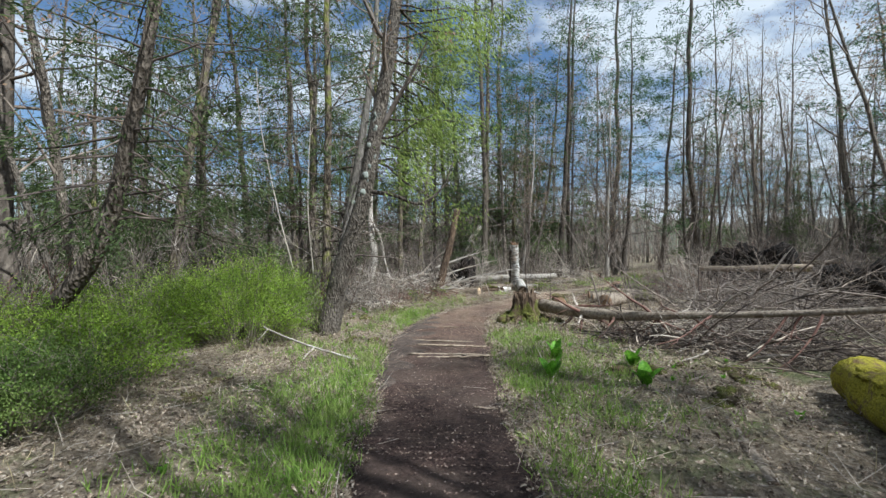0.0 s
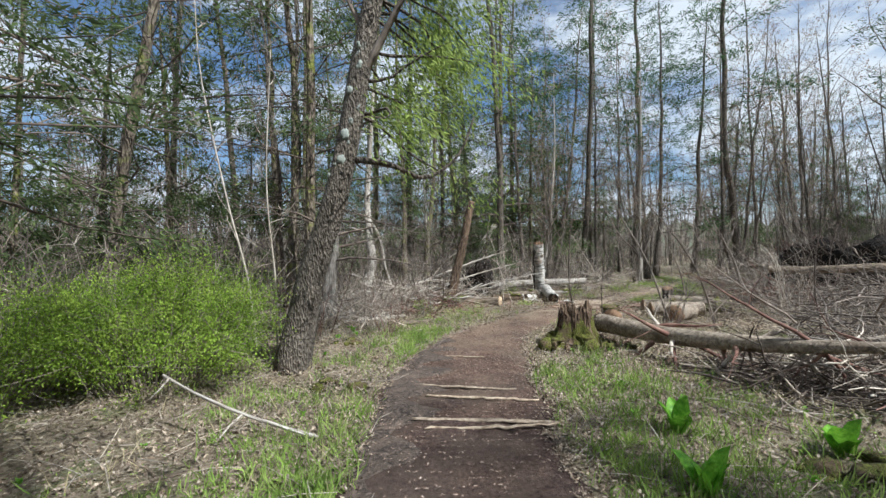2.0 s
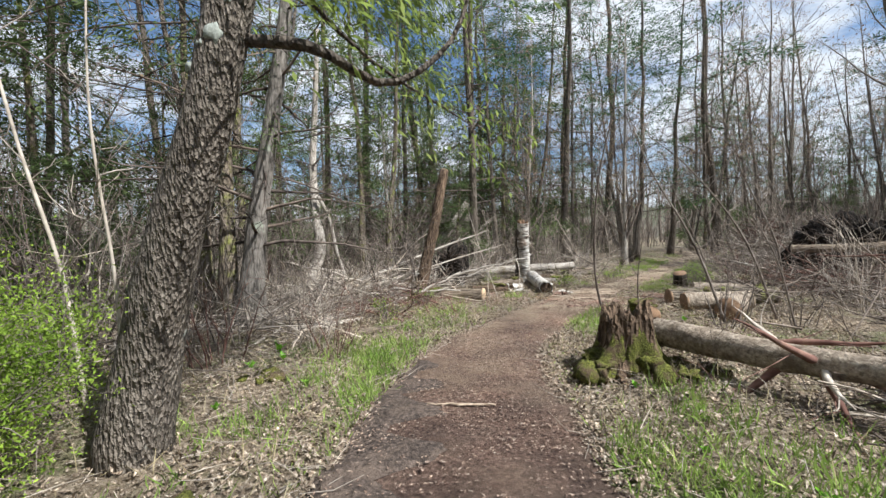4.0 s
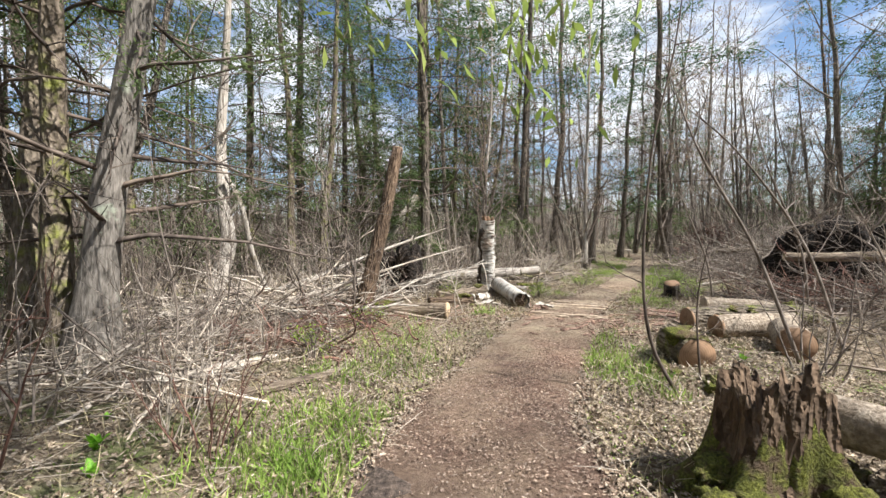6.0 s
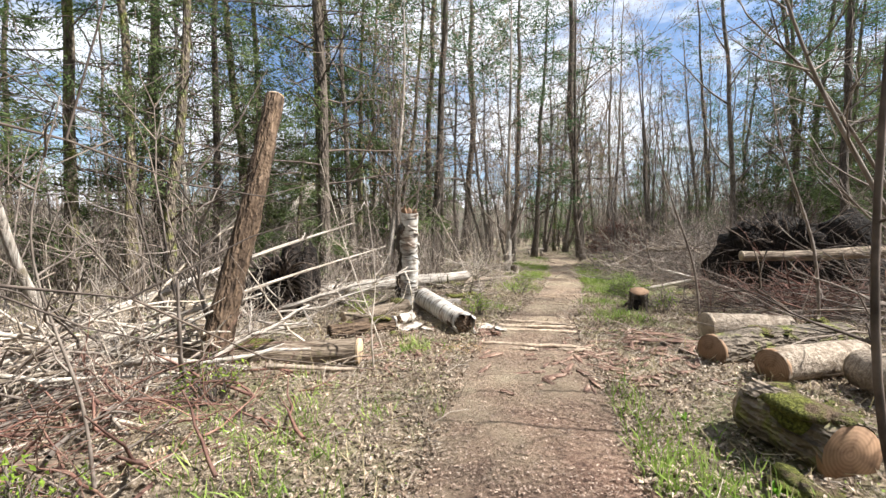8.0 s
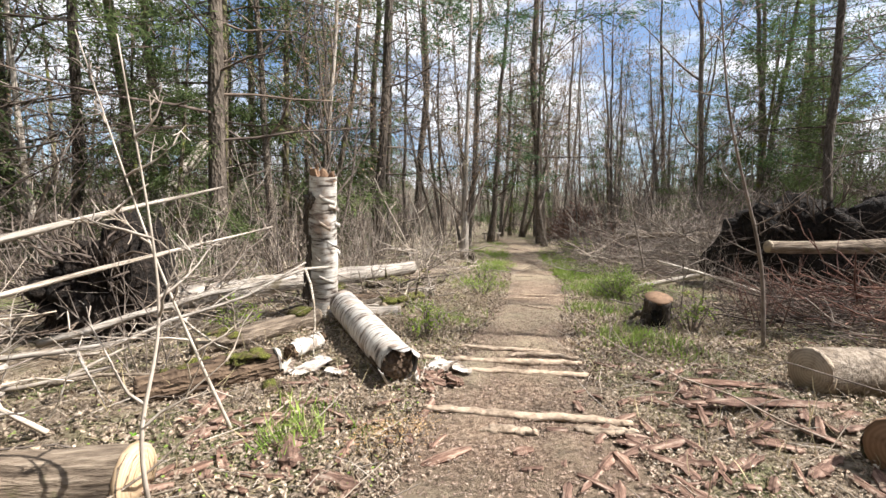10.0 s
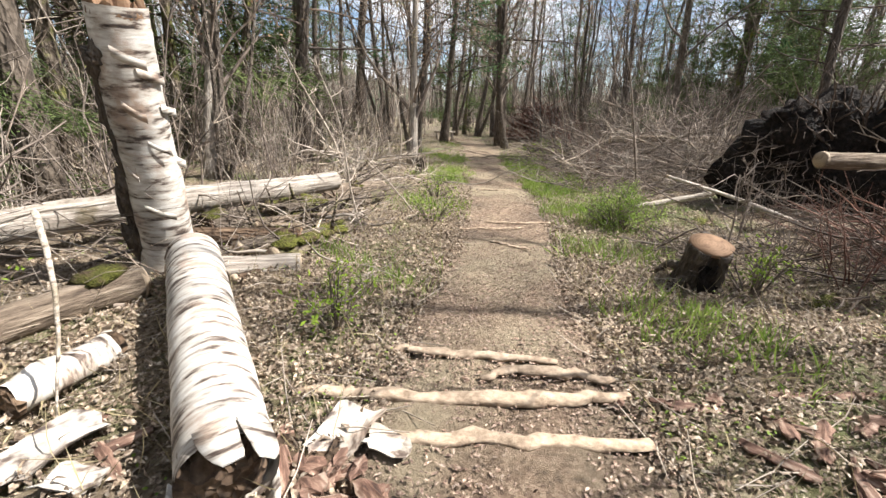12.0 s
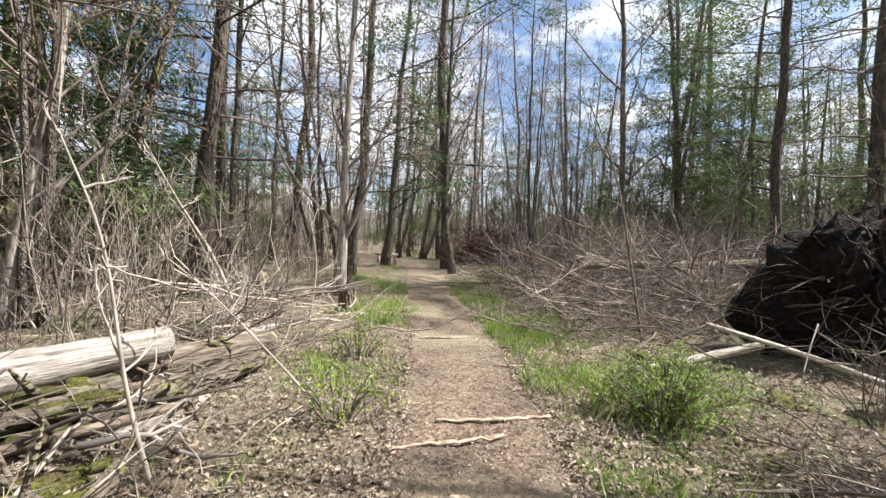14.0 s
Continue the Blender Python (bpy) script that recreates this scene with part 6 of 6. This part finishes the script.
p, g = scatter(125000, 5.0, 32, -0.2)
at = np.column_stack([p, gz(p[:, 0], p[:, 1]) + g.uniform(0.004, 0.03, len(p))])
S = Shape()
S.leaves(at, g.normal(0, 1, at.shape) * (1, 1, 0.25), g.normal(0, 0.3, at.shape) + (0, 0, 1), g.uniform(0.014, 0.045, len(at)), g.uniform(0.006, 0.022, len(at)), g.uniform(-0.25, 0.3, (len(at), 1)))
tagged(part("leaf_litter", S, M["litter"]), "loose dry brown leaves on the forest floor", "leaf litter", kind="stuff")

# larger curled leaves and flakes, thick beside the path
p, g = scatter(95000, 3.8, 132, -0.16)
p = off_bark(p[p[:, 1] < 26])
at = np.column_stack([p, gz(p[:, 0], p[:, 1]) + g.uniform(0.004, 0.045, len(p))])
S = Shape()
S.leaves(at, g.normal(0, 1, at.shape) * (1, 1, 0.5), g.normal(0, 0.55, at.shape) + (0, 0, 1), g.uniform(0.03, 0.085, len(at)), g.uniform(0.010, 0.036, len(at)), g.uniform(-0.25, 0.4, (len(at), 1)))
tagged(part("leaf_litter", S, M["litter"]), "curled pale brown leaves heaped on the ground", "leaf litter", kind="stuff")

# wood chips and bits on the path itself
g = np.random.default_rng(33)
k = g.integers(46, 400, 18000)
p = trail[k, :2] + norm[k] * (trail[k, 2] * g.uniform(-1.05, 1.05, len(k)))[:, None]
at = np.column_stack([p, 0.018 + g.uniform(0, 0.008, len(k)) - 0.04 * (np.abs(trail_gap(p[:, 0], p[:, 1]) + 0) < 0.08)])
S = Shape()
S.leaves(at, g.normal(0, 1, at.shape) * (1, 1, 0.06), g.normal(0, 0.15, at.shape) + (0, 0, 1), g.uniform(0.012, 0.05, len(at)), g.uniform(0.006, 0.018, len(at)), 0.1)
tagged(part("wood_chips", S, M["chip"]), "small wood chips trodden into the path", "wood chips", kind="stuff")


# ---- bark slabs where logs were cut ----
def slab(x, y, L, W, turn, tilt, seed):
    g = np.random.default_rng(seed)
    n = 7
    t = np.linspace(-0.5, 0.5, n)
    w = W * (0.5 + g.uniform(-0.22, 0.1, (n, 2)))
    w[0] *= g.uniform(0.1, 0.7)
    w[-1] *= g.uniform(0.1, 0.7)
    bend = 0.12 * L * (0.25 - t ** 2) * g.uniform(-0.3, 1)
    th = 0.010
    lo = np.stack([t * L, -w[:, 0], bend], -1)
    mi = np.stack([t * L, 0 * t, bend + W * 0.18], -1)
    hi = np.stack([t * L, w[:, 1], bend], -1)
    v = np.vstack([lo, mi, hi, hi - (0, 0, th), mi - (0, 0, th), lo - (0, 0, th)])
    j = np.arange(n - 1)
    S = Shape()
    S.add(v, np.vstack([np.stack([n * q + j, n * q + j + 1, n * ((q + 1) % 6) + j + 1, n * ((q + 1) % 6) + j], -1) for q in range(6)]))
    ob = part("bark_slab", S, M["slab"], None, "", False)
    ob.matrix_basis = pose(x, y, max(g1(x, y), 0.0) + 0.022, tilt[0], tilt[1], turn)
    return tagged(ob, "torn reddish-brown slab of bark", "bark", "bark slabs where logs were cut")


g = np.random.default_rng(55)
for k in range(230):
    if k < 160:
        x, y = g.normal(3.9, 0.65), g.normal(14.55, 0.42)
        if k > 105:
            x, y = g.normal(4.9, 0.45), g.normal(15.1, 0.45)
    else:
        x, y = g.normal(2.0, 0.45), g.normal(16.4, 0.6)
    if math.hypot(x - 3.0, y - 16.9) < 0.3:
        continue
    slab(x, y, g.uniform(0.08, 0.34) * (1.5 if k % 17 == 0 else 1), g.uniform(0.025, 0.085), g.uniform(0, 360), (g.normal(0, 9), g.normal(0, 6)), 600 + k)
for x, y, L, W, turn in [(5.35, 15.05, 0.9, 0.1, -38), (5.2, 14.75, 1.1, 0.13, -30), (2.0, 16.05, 0.4, 0.16, 80), (2.15, 15.6, 0.35, 0.12, 120), (5.6, 15.6, 0.6, 0.07, 140)]:
    slab(x, y, L, W, turn, (6, 3), int(L * 1000))

# crumbled red-brown wood at the torn end of the birch log
g = np.random.default_rng(341)
for k in range(26):
    S = Shape()
    S.blob((0, 0, 0), (g.uniform(0.03, 0.10), g.uniform(0.02, 0.05), g.uniform(0.012, 0.03)), 0.5, 800 + k, 7, 9)
    ob = part("rotten_chunk", S, M["slab" if k % 3 else "rot"], None, "", False)
    x, y = g.normal(3.28, 0.13), g.normal(16.62, 0.11)
    ob.matrix_basis = pose(x, y, max(0.0, g1(x, y)) + 0.03, g.normal(0, 14), g.normal(0, 14), g.uniform(0, 360))
    tagged(ob, "chunk of crumbled red-brown rotten wood", "wood", "rotten wood by the birch log")
for x, y, L, W, turn in [(3.5, 16.75, 0.34, 0.2, 30), (3.62, 16.6, 0.2, 0.13, 120), (2.5, 17.35, 0.4, 0.22, 20), (2.25, 17.5, 0.3, 0.2, 75), (2.6, 17.1, 0.2, 0.12, 140)]:
    S = Shape()
    u, v = np.meshgrid(np.linspace(-0.5, 0.5, 7), np.linspace(-0.5, 0.5, 5), indexing="ij")
    curl = 0.35 * W * (v ** 2) * 2 + 0.06 * L * np.sin(u * 5)
    rag = 1 + g.normal(0, 0.09, u.shape)
    top = np.stack([u * L * rag, v * W * rag, curl + 0.02], -1).reshape(-1, 3)
    i, j = np.meshgrid(np.arange(6), np.arange(4), indexing="ij")
    a = (i * 5 + j).ravel()
    S.add(np.vstack([top, top - (0, 0, 0.007)]), np.vstack([np.stack([a, a + 5, a + 6, a + 1], -1), np.stack([a, a + 1, a + 6, a + 5], -1) + 35]))
    ob = part("birch_bark_sheet", S, M["birch"], None, "", False)
    ob.matrix_basis = pose(x, y, max(0.0, g1(x, y)) + 0.02, 0, 0, turn)
    tagged(ob, "curled sheet of fallen white birch bark", "bark", "fallen birch bark")

# moss cushions on the forest floor
g = np.random.default_rng(61)
MOSS = [(3.0, 4.6), (3.3, 4.9), (2.9, 5.9), (2.4, 6.1), (3.4, 6.0), (3.8, 5.3), (2.9, 12.1), (3.0, 11.7), (4.3, 12.8), (3.2, 11.4), (-3.0, 5.6), (-2.9, 4.9), (-1.7, 8.0), (1.9, 17.9), (2.0, 17.1), (1.6, 17.9), (9.2, 17.6), (9.6, 18.9), (7.2, 15.9), (5.0, 19.9), (4.0, 20.2), (3.9, 5.9), (2.6, 10.1), (-2.0, 10.6)]
for k, (x, y) in enumerate(MOSS):
    S = Shape()
    for q in range(4):
        S.blob((g.normal(0, 0.12), g.normal(0, 0.12), 0), (g.uniform(0.06, 0.14), g.uniform(0.06, 0.14), g.uniform(0.03, 0.055)), 0.45, 700 + 4 * k + q, 7, 14)
    ob = part("moss_cushion", S, M["moss_green"])
    ob.matrix_basis = pose(x, y, g1(x, y))
    tagged(ob, "yellow-green cushion of moss on the ground", "moss", "moss cushions")
S = Shape()
at = np.column_stack([g.normal(2.6, 0.15, 2600), g.normal(15.95, 0.11, 2600), np.abs(g.normal(0.02, 0.012, 2600))])
S.leaves(at, g.normal(0, 1, at.shape) * (1, 1, 0.3), g.normal(0, 0.4, at.shape) + (0, 0, 1), g.uniform(0.006, 0.02, 2600), g.uniform(0.004, 0.010, 2600))
tagged(part("sawdust", S, surface("sawdust", [(0.34, 0.20, 0.09), (0.60, 0.42, 0.22)], 40, bump=0, island=True)), "scattered orange sawdust and shavings", "sawdust", kind="stuff")

p, g = scatter(34000, 3.2, 36, -0.05)
keep = np.sin(p[:, 0] * 1.7 + 1) + np.sin(p[:, 1] * 1.3) + g.normal(0, 0.5, len(p)) > 0.1
p = off_bark(p[keep])
at = np.column_stack([p, gz(p[:, 0], p[:, 1]) + g.uniform(0.0, 0.05, len(p))])
S = Shape()
S.leaves(at, g.normal(0, 1, at.shape) * (1, 1, 0.4), g.normal(0, 0.4, at.shape) + (0, 0, 1), g.uniform(0.012, 0.032, len(at)), g.uniform(0.008, 0.018, len(at)), 0.1)
tagged(part("ground_plants", S, M["grass"]), "tiny green spring seedlings among dead leaves", "ground plants", kind="stuff")

# dark mud along one edge of the path
k1, k2 = (int(np.argmin(np.hypot(trail[:, 0] - x, trail[:, 1] - y))) for x, y in ((-0.08, 5.2), (0.45, 11.1)))
n = k2 - k1
f = np.linspace(-1.0, -0.34, 9)
g = np.random.default_rng(71)
taper = np.sin(np.linspace(0, np.pi, n)) ** 0.4
edge = -1.0 + (f + 1.0)[None, :] * (taper * (1 + 0.35 * np.sin(np.arange(n) * 0.7) + g.normal(0, 0.08, n)))[:, None]
mxy = trail[k1:k2, None, :2] + norm[k1:k2, None, :] * (edge * trail[k1:k2, 2][:, None])[..., None]
base_z = 0.012 * np.sin(mxy[..., 0] * 5 + mxy[..., 1] * 3.1) + 0.008 * np.sin(mxy[..., 1] * 9.3 - mxy[..., 0] * 4) - 0.05 * np.abs(edge) ** 6 + 0.012
mz = base_z + 0.018 - 0.02 * np.abs(np.linspace(-1, 1, 9))[None, :] ** 3 + g.normal(0, 0.003, base_z.shape)
i, j = np.meshgrid(np.arange(n - 1), np.arange(8), indexing="ij")
a = (i * 9 + j).ravel()
S = Shape()
S.add(np.concatenate([mxy, mz[..., None]], -1).reshape(-1, 3), np.stack([a, a + 1, a + 10, a + 9], -1))
tagged(part("mud", S, surface("wet_mud", [(0.035, 0.026, 0.021), (0.085, 0.063, 0.051), (0.20, 0.15, 0.12)], 26, rough=0.8, bump=1.0, dist=0.04, patch=((0.15, 0.11, 0.085), 5, 0.48, 0.6))), "dark wet mud along the edge of the path", "mud", kind="structure")

# fine twigs lying about
p, g = scatter(3600, 3.6, 38, -0.15)
S = Shape()
for x, y in p:
    az = g.uniform(0, 2 * math.pi)
    S.tube(limb_line((x, y, g1(x, y) + 0.012), (math.cos(az), math.sin(az), 0.05), g.uniform(0.08, 0.5), 3, g, 0, 0.25) * (1, 1, 1), (0.004, 0.0035, 0.002), 3, cap=False)
tagged(part("fallen_twigs", S, M["twig_pale"]), "thin dry twigs strewn over dead leaves", "twigs", kind="stuff")

# far bench where the path bends
bench = thing("bench", "small pale wooden bench beside the far path", "bench", pose(17.5, 34.0, g1(17.5, 34.0), 0, 0, -25))
for q in range(2):
    S = Shape()
    S.tube([(-0.55, -0.1 + 0.2 * q, 0.45), (0.55, -0.1 + 0.2 * q, 0.45)], 0.05, 8, 0.04)
    part("seat_plank", S, M["bark_pale"], bench)
for x in (-0.42, 0.42):
    for y in (-0.22, 0.22):
        S = Shape()
        S.tube([(x, y, -0.02), (x, y * 0.3, 0.44)], 0.035, 7, 0.04)
        part("leg", S, M["bark_pale"], bench)

# far rise of woodland that closes the horizon
n = 720
ang = np.arange(n) * 2 * np.pi / n
g = np.random.default_rng(91)
crest = 9.5 + 1.6 * np.sin(ang * 5 + 1) + 1.1 * np.sin(ang * 17) + np.abs(g.normal(0, 1.6, n))
rows = []
for q, rr in ((0.0, 128.0), (0.35, 131.0), (0.7, 136.0), (1.0, 141.0)):
    rows.append(np.stack([5 + rr * np.cos(ang), 16 + rr * np.sin(ang), crest * q + g.normal(0, 0.4, n) * (q > 0) - 0.5 * (q == 0)], -1))
j = np.arange(n)
k = (j + 1) % n
S = Shape()
S.add(np.vstack(rows), np.vstack([np.stack([n * i + j, n * i + k, n * (i + 1) + k, n * (i + 1) + j], -1) for i in range(3)]))
tagged(part("backdrop", S, surface("distant_woods", [(0.07, 0.065, 0.05), (0.15, 0.135, 0.11), (0.22, 0.21, 0.16)], 0.9, (1, 1, 0.25), bump=0.8, dist=0.5,
       patch=((0.07, 0.10, 0.05), 0.08, 0.5, 0.65))), "distant grey-brown woodland rising behind the trees", "woodland", kind="structure")

# fine debris on the stretch where the ground is seen from close by
g = np.random.default_rng(101)
n = 46000
k = g.integers(215, 315, n)
off = g.choice([-1, 1], n) * (trail[k, 2] * 0.85 + 2.4 * g.uniform(0, 1, n) ** 1.5)
p = trail[k, :2] + norm[k] * off[:, None] + dirs[k] * g.uniform(-0.1, 0.1, n)[:, None]
at = np.column_stack([p, gz(p[:, 0], p[:, 1]) + g.uniform(0.006, 0.03, n)])
at[:, 2] = np.where(trail_gap(p[:, 0], p[:, 1]) < 0, 0.02, at[:, 2])
S = Shape()
S.leaves(at, g.normal(0, 1, at.shape) * (1, 1, 0.45), g.normal(0, 0.5, at.shape) + (0, 0, 1), g.uniform(0.012, 0.045, n), g.uniform(0.006, 0.022, n), g.uniform(-0.2, 0.35, (n, 1)))
tagged(part("leaf_crumbs", S, M["litter"]), "broken dry leaf crumbs beside the path", "leaf litter", kind="stuff")
n = 26000
k = g.integers(120, 330, n)
p = trail[k, :2] + norm[k] * (trail[k, 2] * g.uniform(-1.0, 1.0, n))[:, None] + dirs[k] * g.uniform(-0.1, 0.1, n)[:, None]
at = np.column_stack([p, 0.016 + g.uniform(0, 0.012, n)])
S = Shape()
S.leaves(at, g.normal(0, 1, at.shape) * (1, 1, 0.25), g.normal(0, 0.35, at.shape) + (0, 0, 1), g.uniform(0.008, 0.034, n), g.uniform(0.004, 0.013, n), 0.15)
tagged(part("path_debris", S, M["chip"]), "crumbled bark and chips on the path", "wood chips", kind="stuff")
